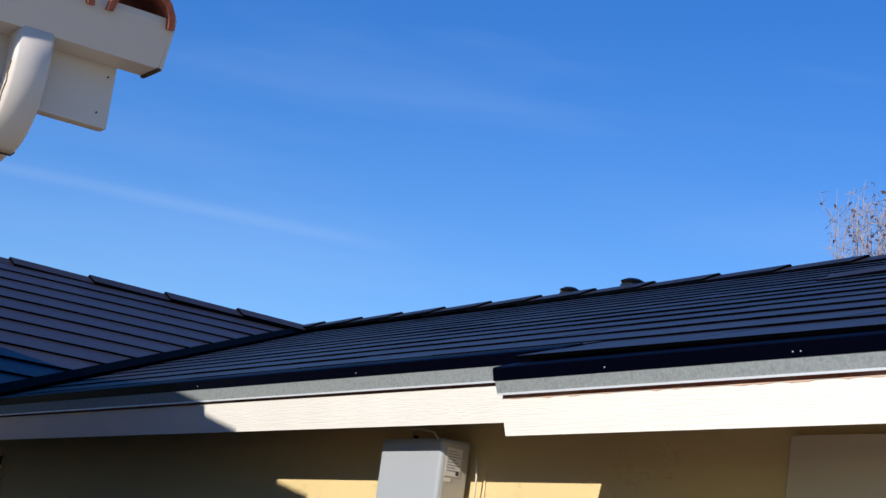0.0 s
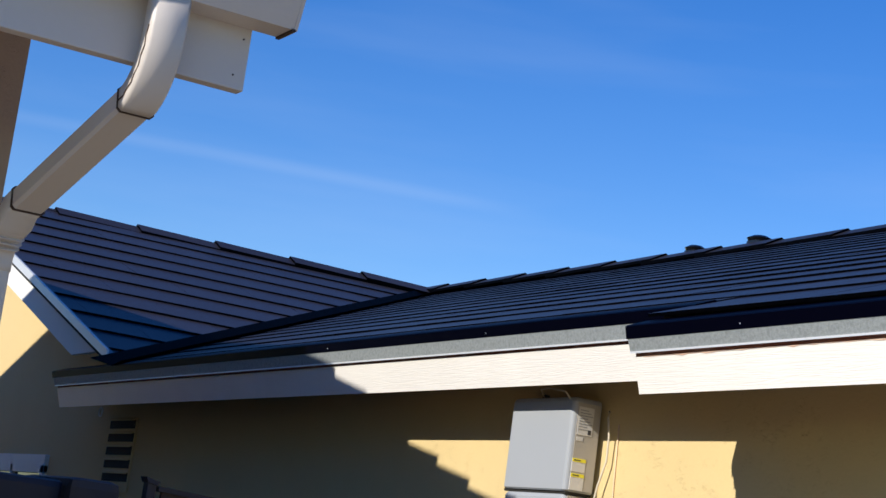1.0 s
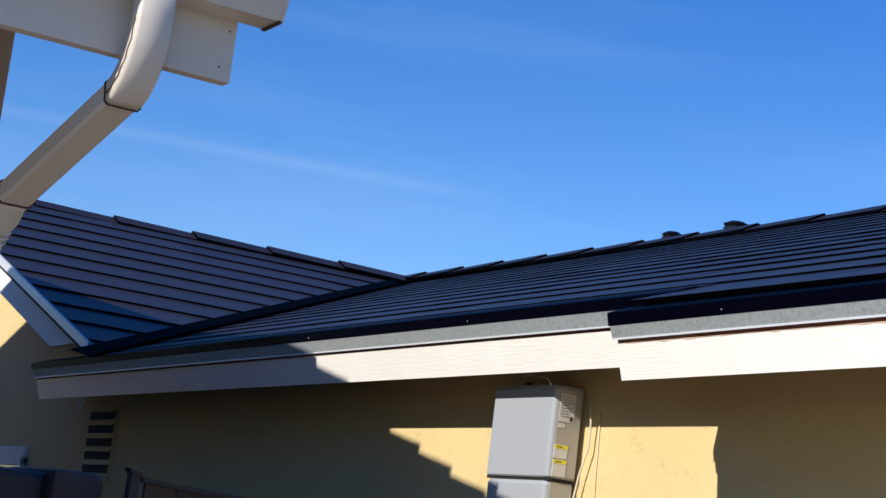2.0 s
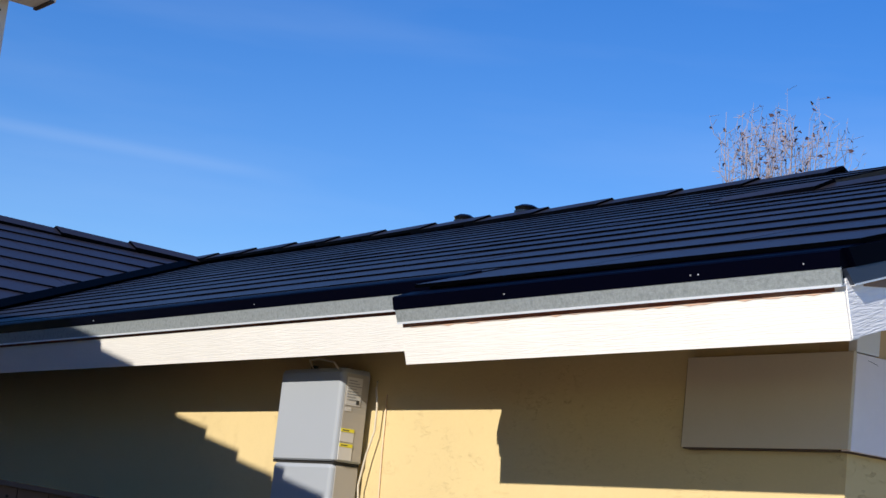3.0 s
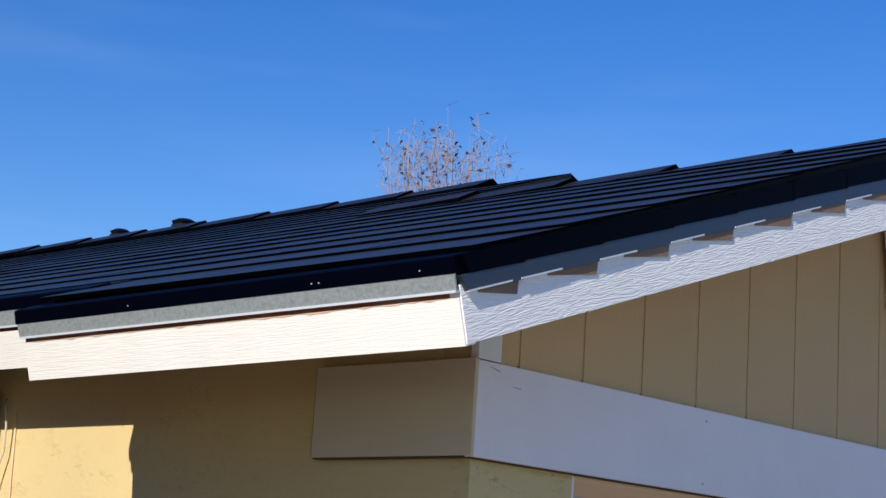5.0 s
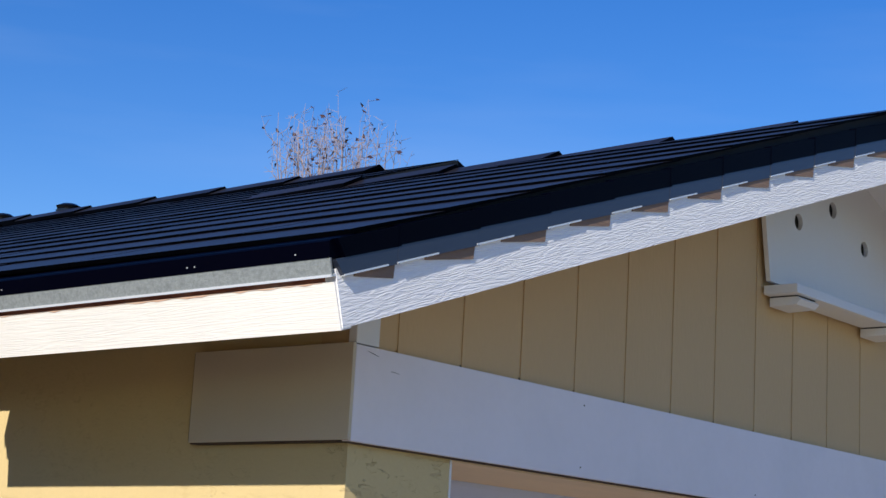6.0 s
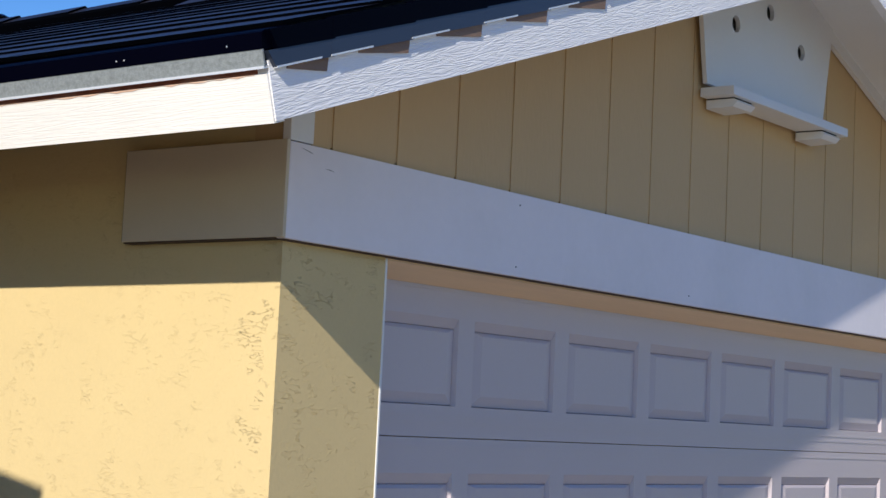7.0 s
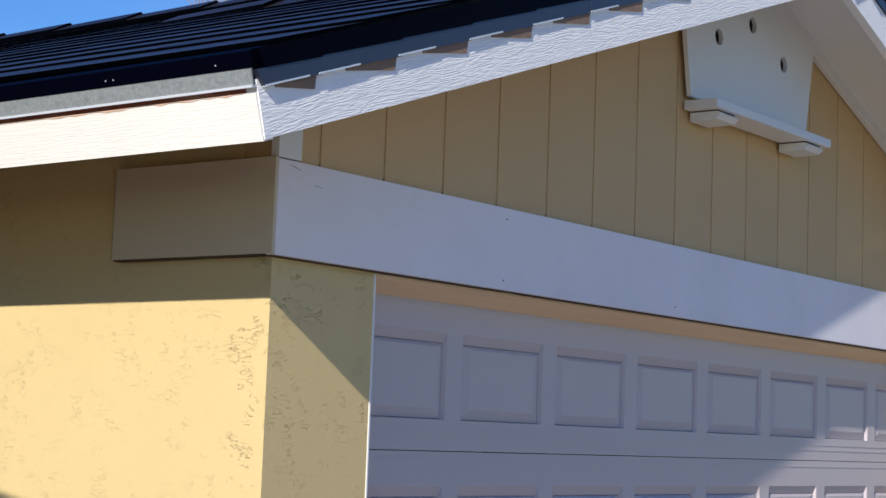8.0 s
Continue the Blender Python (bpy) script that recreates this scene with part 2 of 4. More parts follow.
def merge(bm, b):
    idx = {v: bm.verts.new(v.co) for v in b.verts}
    for f in b.faces:
        bm.faces.new([idx[v] for v in f.verts])
    b.free()


def prism(bm, outline, along):
    """A solid from an outline of points and the way along which it is drawn out."""
    a = [bm.verts.new(p) for p in outline]
    b = [bm.verts.new(Vector(p) + Vector(along)) for p in outline]
    k = len(a)
    bm.faces.new(a)
    bm.faces.new(b[::-1])
    for i in range(k):
        bm.faces.new((a[i], b[i], b[(i + 1) % k], a[(i + 1) % k]))
    return bm


def solid(*args, **kw):
    return box(bmesh.new(), *args, **kw)


def tube(bm, points, radius, sides=6, taper=1.0):
    rings = []
    k = len(points)
    for i, p in enumerate(points):
        p = Vector(p)
        d = (Vector(points[min(i + 1, k - 1)]) - Vector(points[max(i - 1, 0)])).normalized()
        s = d.cross(Vector((0, 0, 1)) if abs(d.z) < 0.9 else Vector((1, 0, 0))).normalized()
        t = d.cross(s)
        r = radius * (1 + (taper - 1) * i / max(1, k - 1))
        rings.append([bm.verts.new(p + r * (math.cos(a) * s + math.sin(a) * t)) for a in (2 * math.pi * j / sides for j in range(sides))])
    for a, b in zip(rings, rings[1:]):
        for j in range(sides):
            bm.faces.new((a[j], a[(j + 1) % sides], b[(j + 1) % sides], b[j]))
    bm.faces.new(rings[0][::-1])
    bm.faces.new(rings[-1])
    return bm


def clip(poly, a, b, c):
    """The part of a flat outline where a*u + b*v <= c."""
    out = []
    for i, p in enumerate(poly):
        q = poly[(i + 1) % len(poly)]
        dp, dq = a * p[0] + b * p[1] - c, a * q[0] + b * q[1] - c
        if dp <= 0:
            out.append(p)
        if (dp < 0 < dq) or (dq < 0 < dp):
            k = dp / (dp - dq)
            out.append((p[0] + k * (q[0] - p[0]), p[1] + k * (q[1] - p[1])))
    return out


# ---- levels shared by the roof and the walls ----
S = 0.357                      # rise of the main roof
Z0 = 2.63                      # deck at the front eave, x = -0.52
RIDGE_N, RIDGE_F = 2.93, 5.22   # the two ridge lines
FRONT, STEP, BACK, BACK_F = -0.445, 1.485, 3.45, 3.9
SW, WY, WZ, WRIDGE = 0.329, 7.816, 2.775, 13.55


def deck(x):
    return Z0 + S * (x + 0.52)


def wing(y):
    return WZ + SW * (y - WY)


def valley(x):
    return WY + (deck(x) - WZ) / SW


# ---- ground ----
g = bmesh.new()
bmesh.ops.create_grid(g, x_segments=8, y_segments=8, size=400)
ground = tagged(part("ground", g, EARTH), "dry bare earth with sparse growth", "ground", kind="structure")
ground.location.z = -0.03
tagged(part("driveway", solid(-9, 6.5, -12, 0.12, -0.2, 0.0), CONCRETE), "pale grey concrete driveway before the garage", "driveway", kind="structure")
tagged(part("side_yard", solid(-2.7, 0.0, 0.12, 14, -0.2, -0.004), SOIL), "unseen earth strip beside the house, darkened to cut bounced light", "pavement", kind="structure")

# ---- walls ----
W = 0.03
b = bmesh.new()
prism(b, [(W, W + 0.16, -0.1), (W, 19.2, -0.1), (W, 19.2, 2.72), (W, 13.6, 4.55), (W, 8.05, 2.66), (W, W + 0.16, 2.66)], (0.15, 0, 0))
wall_west = tagged(part("wall_west", b, STUCCO), "yellow stucco side wall with torn trowel marks", "wall", kind="structure")
b = bmesh.new()
JAMB = 0.514
DOOR_W = 4.83
box(b, W, JAMB, W, W + 0.16, -0.1, 2.515)
box(b, JAMB + DOOR_W, 6.0, W, W + 0.16, -0.1, 2.45)
wall_garage = tagged(part("wall_garage_front", b, ROUGH_STUCCO), "yellow stucco pier beside the garage door", "wall", kind="structure")
# gable behind the siding
b = bmesh.new()
prism(b, [(0.02, 0.015, 2.45), (6.0, 0.015, 2.45), (6.0, 0.015, 2.62), (3.0, 0.015, 3.76), (0.02, 0.015, 2.62)], (0, 0.14, 0))
gable = tagged(part("wall_gable", b, SIDING), "tan grooved vertical siding on the garage gable", "wall", kind="structure")
# closing walls
tagged(part("wall_east", solid(6.0, 6.15, 0.03, 3.45, -0.1, 2.6), STUCCO), "yellow stucco wall", "wall", kind="structure")
b = bmesh.new()
prism(b, [(0.2, 3.5, -0.1), (10.6, 3.5, -0.1), (10.6, 3.5, 2.55), (5.1, 3.5, 4.5), (0.2, 3.5, 2.7)], (0, 0.12, 0))
tagged(part("wall_house_end", b, STUCCO), "yellow stucco end wall of the house above the garage", "wall", kind="structure")
tagged(part("wall_north", solid(0.18, 10.6, 19.05, 19.2, -0.1, 2.7), STUCCO), "yellow stucco wall", "wall", kind="structure")

# ---- header beam and its return ----
beam = tagged(part("header_beam", solid(0.0, 6.02, -0.008, 0.029, 2.152, 2.440, bevel=0.003), BEAM), "wide white painted beam over the garage door", "beam", kind="structure")
# hairline cracks and nail heads in the beam
for cx, cz, dx, dz in ((0.05, 2.425, 0.05, -0.010), (0.16, 2.378, 0.04, -0.003)):
    m = bmesh.new()
    prism(m, [(cx, -0.0092, cz), (cx + dx, -0.0092, cz + dz), (cx + dx, -0.0092, cz + dz + 0.0004), (cx + dx * 0.5, -0.0092, cz + dz * 0.5 + 0.0012), (cx, -0.0092, cz + 0.0004)], (0, 0.003, 0))
    part("crack", m, SEAM, beam, "dark hairline crack")
for nx, nz in ((1.18, 2.185), (1.19, 2.40), (2.4, 2.19)):
    m = bmesh.new()
    bmesh.ops.create_cone(m, cap_ends=True, segments=8, radius1=0.003, radius2=0.002, depth=0.004)
    m.transform(Matrix.Translation((nx, -0.009, nz)) @ pose(0, 0, 0, 90))
    part("nail_head", m, SEAM, beam)
# solid strips draw in the shadow lines round the beam and corner board
part("gap", solid(0.002, 5.3, 0.004, 0.0292, 2.1485, 2.1518), SEAM, beam, "dark strip drawn as the shaded gap under the beam")
part("gap", solid(-0.009, 0.0295, 0.03, 0.668, 2.1505, 2.1565), SEAM, beam, "dark strip drawn as the shadow line under the board")
part("gap", solid(-0.009, 0.0295, 0.6725, 0.678, 2.157, 2.44), SOFFIT, beam, "brown strip drawn as the shadow line beside the board")
tagged(part("corner_board", box(solid(-0.0135, -0.0005, -0.0075, 0.672, 2.155, 2.444, bevel=0.002), -0.0003, W, 0.031, 0.668, 2.158, 2.441), BEIGE), "beige painted board wrapping the wall corner", "trim", kind="structure")
tagged(part("trim_corner", solid(0.002, 0.105, -0.004, 0.028, 2.444, 2.58, bevel=0.003), WHITE), "short white corner trim above the beam", "trim", kind="structure")
# the jamb's tan also carries the warm light bounced up from the drive
tagged(part("trim_head", prism(bmesh.new(), [(JAMB + 0.009, 0.032, 2.148), (JAMB + 0.009, 0.032, 2.141), (JAMB + 0.009, 0.149, 2.098), (JAMB + 0.009, 0.149, 2.148)], (DOOR_W - 0.01, 0, 0)), BARE), "wooden head jamb under the beam, warm bounced light in its tan", "trim", kind="structure")
tagged(part("trim_jamb", solid(JAMB - 0.001, JAMB + 0.008, 0.027, 0.15, 0, 2.147, bevel=0.002), WHITE), "white edge trim at the garage opening", "trim", kind="structure")

# ---- garage door ----
door = tagged(holder("door_1", JAMB, 0.15, 0), "white sectional garage door with raised panels, closed", "garage door", kind="structure")
PITCH, FIRST, PW, SH = 0.606, 0.568, 0.512, 0.528


def panel_mesh():
    """A pressed panel: a rim sloping inwards, a fine groove, then a raised field."""
    m = bmesh.new()
    h = 0.300
    steps = [(0, 0, 0, 0), (0.007, 0.001, 0.034, 0.013), (0.009, 0.002, 0.036, 0.019), (0.011, 0.004, 0.038, 0.013), (0.055, 0.040, 0.050, 0.004)]
    rings = [((s, PW - s), (lo, h - hi), d) for s, lo, hi, d in steps]
    loops = [[m.verts.new((x, d, z)) for x, z in ((a[0], c[0]), (a[1], c[0]), (a[1], c[1]), (a[0], c[1]))] for a, c, d in rings]
    for p, q in zip(loops, loops[1:]):
        for i in range(4):
            m.faces.new((p[i], p[(i + 1) % 4], q[(i + 1) % 4], q[i]))
    m.faces.new(loops[-1])
    bmesh.ops.recalc_face_normals(m, faces=m.faces[:])
    if m.faces[-1].normal.y > 0:
        bmesh.ops.reverse_faces(m, faces=m.faces[:])
    me = bpy.data.meshes.new("panel")
    m.to_mesh(me)
    m.free()
    me.materials.append(DOOR)
    return me


panel_data = panel_mesh()
for row in range(4):
    ztop = 2.115 - SH * row
    zp = 1.696 - SH * row
    xs = [FIRST + PITCH * k for k in range(8)]
    m = bmesh.new()
    x0, x1, z0 = JAMB + 0.005, JAMB + DOOR_W - 0.005, ztop - SH + 0.003
    y0, y1 = 0.15, 0.185
    # the sheet round the pressed panels
    box(m, x0, x1, y0, y1, zp + 0.300, ztop)
    box(m, x0, x1, y0, y1, z0, zp)
    edges = [x0] + [e for x in xs for e in (x, x + PW)] + [x1]
    for i in range(0, len(edges), 2):
        if edges[i + 1] > edges[i]:
            box(m, edges[i], edges[i + 1], y0, y1, zp, zp + 0.300)
    # low ribs along the section
    for zr in (zp - 0.035, zp - 0.06, ztop - 0.03):
        box(m, x0, x1, y0 - 0.002, y0, zr, zr + 0.006)
    m.transform(Matrix.Translation((-JAMB, -0.15, 0)))
    sec = part("section", m, DOOR, door)
    for x in xs:
        if x + PW < x1:
            o = new("panel", panel_data)
            o.parent = sec
            o.location = (x - JAMB, 0.0005, zp)

# ---- siding boards on the gable ----
grooves = [0.11, 0.203] + [0.203 + 0.3155 * k for k in range(1, 19)]
for a, c in zip(grooves, grooves[1:]):
    if a > 5.9:
        break
    c = min(c, 5.95)
    m = bmesh.new()
    top = lambda x: 2.62 + 0.38 * (x if x < 3 else 6 - x)
    pts = [(a + 0.006, 0.0112, 2.442), (c - 0.006, 0.0112, 2.442), (c - 0.006, 0.0112, top(c))]
    if a < 3 < c:
        pts.append((3.0, 0.0112, top(3)))
    pts.append((a + 0.006, 0.0112, top(a)))
    prism(m, pts, (0, 0.0035, 0))
    part("siding_board", m, SIDING, gable)

# ---- gable ornament ----
orn = tagged(holder("dovecote_ornament", 3.0, 0, 3.033), "white dovecote board with three round holes and a small shelf", "ornament")


def holed_board():
    """The board with three round holes cut through it."""
    m = bmesh.new()
    pts = [(-0.545, 0.03), (0.545, 0.03), (0.64, 0.53), (0.0, 0.72), (-0.64, 0.53)]
    loops = [[m.verts.new((x, 0, z)) for x, z in pts]]
    holes = ((-0.31, 0.325), (0.0, 0.44), (0.31, 0.325))
    for hx, hz in holes:
        loops.append([m.verts.new((hx + 0.036 * math.cos(t), 0, hz + 0.036 * math.sin(t))) for t in (2 * math.pi * k / 20 for k in range(20))])
    edges = [m.edges.new((p[i], p[(i + 1) % len(p)])) for p in loops for i in range(len(p))]
    bmesh.ops.triangle_fill(m, edges=edges, use_beauty=True, use_dissolve=False)
    out = bmesh.ops.extrude_face_region(m, geom=m.faces[:])
    bmesh.ops.translate(m, verts=[v for v in out["geom"] if isinstance(v, bmesh.types.BMVert)], vec=(0, 0.02, 0))
    m.transform(Matrix.Translation((0, -0.03, 0)))
    return m


part("board", holed_board(), WHITE, orn)
# dark plates stand in for the shade seen through the holes
for hx, hz in ((-0.31, 0.325), (0.0, 0.44), (0.31, 0.325)):
    part("hole_backing", solid(hx - 0.045, hx + 0.045, -0.004, 0.004, hz - 0.045, hz + 0.045), DARK, orn, "dark plate painted as the shade behind a round hole")
part("shelf", solid(-0.55, 0.55, -0.155, -0.002, -0.026, 0.012, bevel=0.004), WHITE, orn)
for bx in (-0.5, 0.33):
    m = bmesh.new()
    prism(m, [(bx, -0.004, -0.032), (bx, -0.13, -0.032), (bx, -0.145, -0.044), (bx, -0.125, -0.064), (bx, -0.004, -0.068)], (0.16, 0, 0))
    part("bracket", m, WHITE, orn)
    # dark filler paints the shadow line between shelf and bracket
    part("joint", solid(bx + 0.004, bx + 0.156, -0.128, -0.004, -0.0325, -0.026), DARK, orn, "dark strip painted as the shadow line under the shelf")

# ---- eaves: fascia, flange and starter strip ----
def eave(x, y0, y1, z, hb, hf, hs, label, over=0.0, mitre=0.0):
    """A board square to the rafters, red paint line, steel flange with a bright lip, black starter strip.
    x, z: lower outer edge of the board. hb, hf, hs: heights of the board, the flange and the strip."""
    e = tagged(holder("fascia", x, y0, z), label, "fascia", kind="structure")
    n = y1 - y0
    lean = 0.31

    def run(name, pts, material, text="", first=0.0, tip=0.0):
        m = bmesh.new()
        prism(m, [(px, first, pz) for px, pz in pts], (0, n - first, 0))
        top = max(pz for _, pz in pts)
        for v in m.verts:
            if v.co.y > n - 0.001:
                v.co.y += tip * (0.35 + 0.65 * (v.co.z - hb) / (top - hb)) if tip else 0.0
        return part(name, m, material, e, text)

    out = -lean * hb
    run("board", [(0, 0), (out, hb), (out + 0.038, hb + 0.012), (0.038, 0.012)], FASCIA, "", mitre)
    run("paint_line", [(out + 0.008, hb - 0.002), (out + 0.004, hb + 0.016), (0.0, hb + 0.03), (0.0, hb + 0.008)], REDLINE, "strip of old red paint under the flange")
    lip, top = hb + 0.009, hb + 0.010 + hf
    run("flange", [(out - 0.013, lip + 0.004), (out - 0.025, top), (out - 0.020, top), (out - 0.008, lip + 0.004)], GALV, "mottled galvanised drip flange", 0.0, over * 0.4)
    run("lip", [(out - 0.016, lip), (out - 0.016, lip + 0.007), (out + 0.016, lip + 0.017), (out + 0.016, lip + 0.010)], GALV_LIP, "bright lower lip of the flange", 0.0, over * 0.2)
    run("starter_strip", [(out - 0.026, top - 0.002), (out - 0.031, top + hs - 0.007), (out - 0.022, top + hs), (out + 0.062, top + hs + 0.031), (out + 0.062, top + hs - 0.02), (out - 0.01, top)], TRIM, "black folded starter strip", 0.0, over)
    e["strip"] = (out - 0.029, top + hs * 0.3)
    return e


near_eave = eave(-0.543, FRONT, STEP, 2.372, 0.121, 0.050, 0.048, "white eave board of the jutting front roof under a steel flange", 0.035, 0.003)
near_eave.rotation_euler.x = -0.006
far_eave = eave(-0.266, STEP + 0.02, 8.77, 2.464, 0.131, 0.062, 0.048, "long white eave board under a steel drip flange", 0.1)
# bare primer along the flaked upper edge of the front board
rnd = random.Random(3)
m = bmesh.new()
flake = [(-0.0016 - 0.31 * h, 0.045 + 0.03 * j, h) for j, h in enumerate(0.121 - rnd.choice((0.001, 0.0015, 0.002, 0.005)) * rnd.uniform(0.6, 1.2) for _ in range(int((STEP - FRONT - 0.05) / 0.03)))]
prism(m, flake + [(-0.0387, flake[-1][1], 0.1205), (-0.0387, 0.045, 0.1205)], (0.003, 0, 0))
part("flaked_edge", m, RUSTY, near_eave, "orange primer where white paint has flaked")
# screws in the strips
for e, ys in ((near_eave, (0.12, 0.5, 0.53, 1.35)), (far_eave, (0.06, 0.1, 0.14, 1.4, 2.9))):
    for y in ys:
        m = bmesh.new()
        bmesh.ops.create_uvsphere(m, u_segments=6, v_segments=4, radius=0.0024)
        m.transform(Matrix.Translation((e["strip"][0], y, e["strip"][1])))
        part("screw", m, GALV_LIP, e)
    del e["strip"]
# closing pieces under the overhang
tagged(part("soffit", solid(-0.24, 0.03, STEP, 8.7, 2.575, 2.59), SOFFIT), "shaded wooden soffit boards", "soffit", kind="structure")
tagged(part("soffit_front", solid(-0.46, 0.03, 0.0, STEP, 2.515, 2.53), SOFFIT), "shaded wooden soffit boards", "soffit", kind="structure")
tagged(part("fascia_return", solid(-0.47, -0.24, STEP - 0.02, STEP - 0.002, 2.45, 2.53), FASCIA), "short white return board at the eave step", "fascia", kind="structure")

# ---- roof decks ----
def slab(pts, thick=0.05):
    m = bmesh.new()
    prism(m, [(x, y, z) for x, y, z in pts], (0, 0, -thick))
    return m


X0, X1 = -0.54, -0.32
main_roof = tagged(part("roof_main", slab([(X1 + 0.09, STEP, deck(X1 + 0.09)), (X0 + 0.06, STEP, deck(X0 + 0.06)), (X0 + 0.06, FRONT + 0.03, deck(X0 + 0.06)), (RIDGE_N, FRONT + 0.03, deck(RIDGE_N)),
                   (RIDGE_N, BACK, deck(RIDGE_N)), (RIDGE_F, BACK_F, deck(RIDGE_F)), (RIDGE_F, valley(RIDGE_F), deck(RIDGE_F)), (X1 + 0.09, valley(X1 + 0.09), deck(X1 + 0.09))]), FELT),
                   "black glass tiled roof in low overlapping courses", "roof", kind="structure")
wing_roof = tagged(part("roof_wing", slab([(-0.28, WY, wing(WY)), (-0.28, WRIDGE, wing(WRIDGE)), (RIDGE_F, WRIDGE, wing(WRIDGE)), (X1, valley(X1), deck(X1))]), FELT),
                   "black glass tiled wing roof beyond the valley", "roof", kind="structure")
# far slopes that close the house
tagged(part("roof_garage_back", slab([(RIDGE_N, FRONT, deck(RIDGE_N)), (6.52, FRONT, deck(X0)), (6.52, BACK, deck(X0)), (RIDGE_N, BACK, deck(RIDGE_N))]), TRIM), "black far slope of the garage roof", "roof", kind="structure")
tagged(part("roof_house_back", slab([(RIDGE_F, BACK_F, deck(RIDGE_F)), (10.72, BACK_F, deck(X0)), (10.72, 19.3, deck(X0)), (RIDGE_F, 19.3, deck(RIDGE_F))]), TRIM), "black far slope of the house roof", "roof", kind="structure")
tagged(part("roof_wing_back", slab([(-0.28, WRIDGE, wing(WRIDGE)), (-0.28, 19.3, wing(WY)), (RIDGE_F, 19.3, wing(WY)), (RIDGE_F, WRIDGE, wing(WRIDGE))]), TRIM), "black far slope of the wing roof", "roof", kind="structure")

# ---- rake of the garage gable ----
rake = tagged(holder("barge_board", -0.543, FRONT, 2.376), "white rough-sawn barge board under a dark metal edge", "barge board", kind="structure")
R = 0.343
m = bmesh.new()
n = 3.543
prism(m, [(0.004, 0, 0.002), (n, 0, R * n), (n, 0, R * n + 0.165), (-0.040, 0, 0.15)], (0, 0.04, 0))
part("board", m, BARGE, rake)
m = bmesh.new()
prism(m, [(n, 0, R * n), (7.0, 0, 0.0), (7.0, 0, 0.165), (n, 0, R * n + 0.165)], (0, 0.04, 0))
part("board", m, BARGE, rake)
# metal edge in lapped lengths: upper black cap, lower blue-grey leaf with a bright drip, brown wedges under every other
# half
SEG = 0.338
LOW, MID, HIGH = 0.142, 0.190, 0.246
x = 0.187 - SEG
while x < n:
    xa, xb = max(x, -0.02), min(x + SEG, n)
    out = max(0.008, 0.013 - 0.004 * xa)
    for lo, hi, o, mt, nm in ((LOW, MID, out, NAVY, "edge_leaf"), (MID, HIGH, out + 0.0015, TRIM, "edge_cap")):
        m = bmesh.new()
        head = -0.055 if xa < 0 else xa
        ra, rb = (0.004 * head, 0.004 * xb) if nm == "edge_cap" else (0.0, 0.0)
        prism(m, [(xa, -o, R * xa + lo), (xb + 0.012, -o + 0.0015, R * xb + lo), (xb + 0.012, -o + 0.0015, R * xb + hi + rb), (head, -o, R * head + hi + ra)], (0, o + 0.02, 0))
        part(nm, m, mt, rake)
    m = bmesh.new()
    prism(m, [(xa, -out - 0.002, R * xa + LOW - 0.002), (xa + 0.17, -out - 0.001, R * (xa + 0.17) + LOW - 0.002), (xa + 0.17, -out - 0.001, R * (xa + 0.17) + LOW + 0.003), (xa, -out - 0.002, R * xa + LOW + 0.003)], (0, 0.012, 0))
    part("drip_edge", m, GALV_LIP, rake, "thin bright drip edge")
    sa, sb = max(xb - 0.215, 0.03), xb
    m = bmesh.new()
    prism(m, [(sa, -0.004, R * sa + LOW - 0.010), (sb - 0.004, -0.004, R * sb + LOW - 0.042), (sb, -0.004, R * sb + LOW + 0.004), (sa, -0.004, R * sa + LOW + 0.004)], (0, 0.006, 0))
    part("edge_wedge", m, BROWN_WEDGE, rake, "thin brown wedge under the metal edge")
    x += SEG
for lo, hi, out, mt, nm in ((LOW, MID, 0.010, NAVY, "edge_leaf"), (MID, HIGH, 0.016, TRIM, "edge_cap")):
    m = bmesh.new()
    prism(m, [(n, -out, R * n + lo), (7.0, -out, lo), (7.0, -out, hi), (n, -out, R * n + hi + (0.014 if nm == "edge_cap" else 0.0))], (0, out + 0.02, 0))
    part(nm, m, mt, rake)
# boarded underside of the rake overhang
for nm, a, c in (("soffit_rake", (-0.45, 2.545), (3.0, 3.755)), ("soffit_rake_far", (3.0, 3.755), (6.45, 2.545))):
    m = bmesh.new()
    prism(m, [(a[0], -0.37, a[1]), (c[0], -0.37, c[1]), (c[0], -0.37, c[1] + 0.02), (a[0], -0.37, a[1] + 0.02)], (0, 0.4, 0))
    tagged(part(nm, m, WHITE), "white painted boards under the gable overhang", "soffit", kind="structure")
# batten along the far gable slope under its soffit
m = bmesh.new()
prism(m, [(3.02, -0.02, 3.69), (6.2, -0.02, 2.57), (6.2, -0.02, 2.63), (3.02, -0.02, 3.75)], (0, 0.025, 0))
tagged(part("trim_rake", m, WHITE), "white trim where the gable siding meets the soffit", "trim", kind="structure")

# ---- rake of the wing ----
wrake = tagged(holder("barge_board", -0.28, WY, WZ), "white barge board of the wing under a bright steel edge", "barge board", kind="structure")
L = WRIDGE - WY
m = bmesh.new()
prism(m, [(0.03, 0.95, 0.068), (0.03, L, SW * L - 0.24), (0.03, L, SW * L), (0.03, 0.24, 0.068)], (0.035, 0, 0))
part("board", m, WHITE, wrake)
m = bmesh.new()
prism(m, [(-0.03, 0, -0.01), (-0.03, L, SW * L - 0.01), (-0.03, L, SW * L + 0.055), (-0.03, 0, 0.055)], (0.016, 0, 0))
part("edge", m, GALV_LIP, wrake, "bright steel rake edge")
m = bmesh.new()
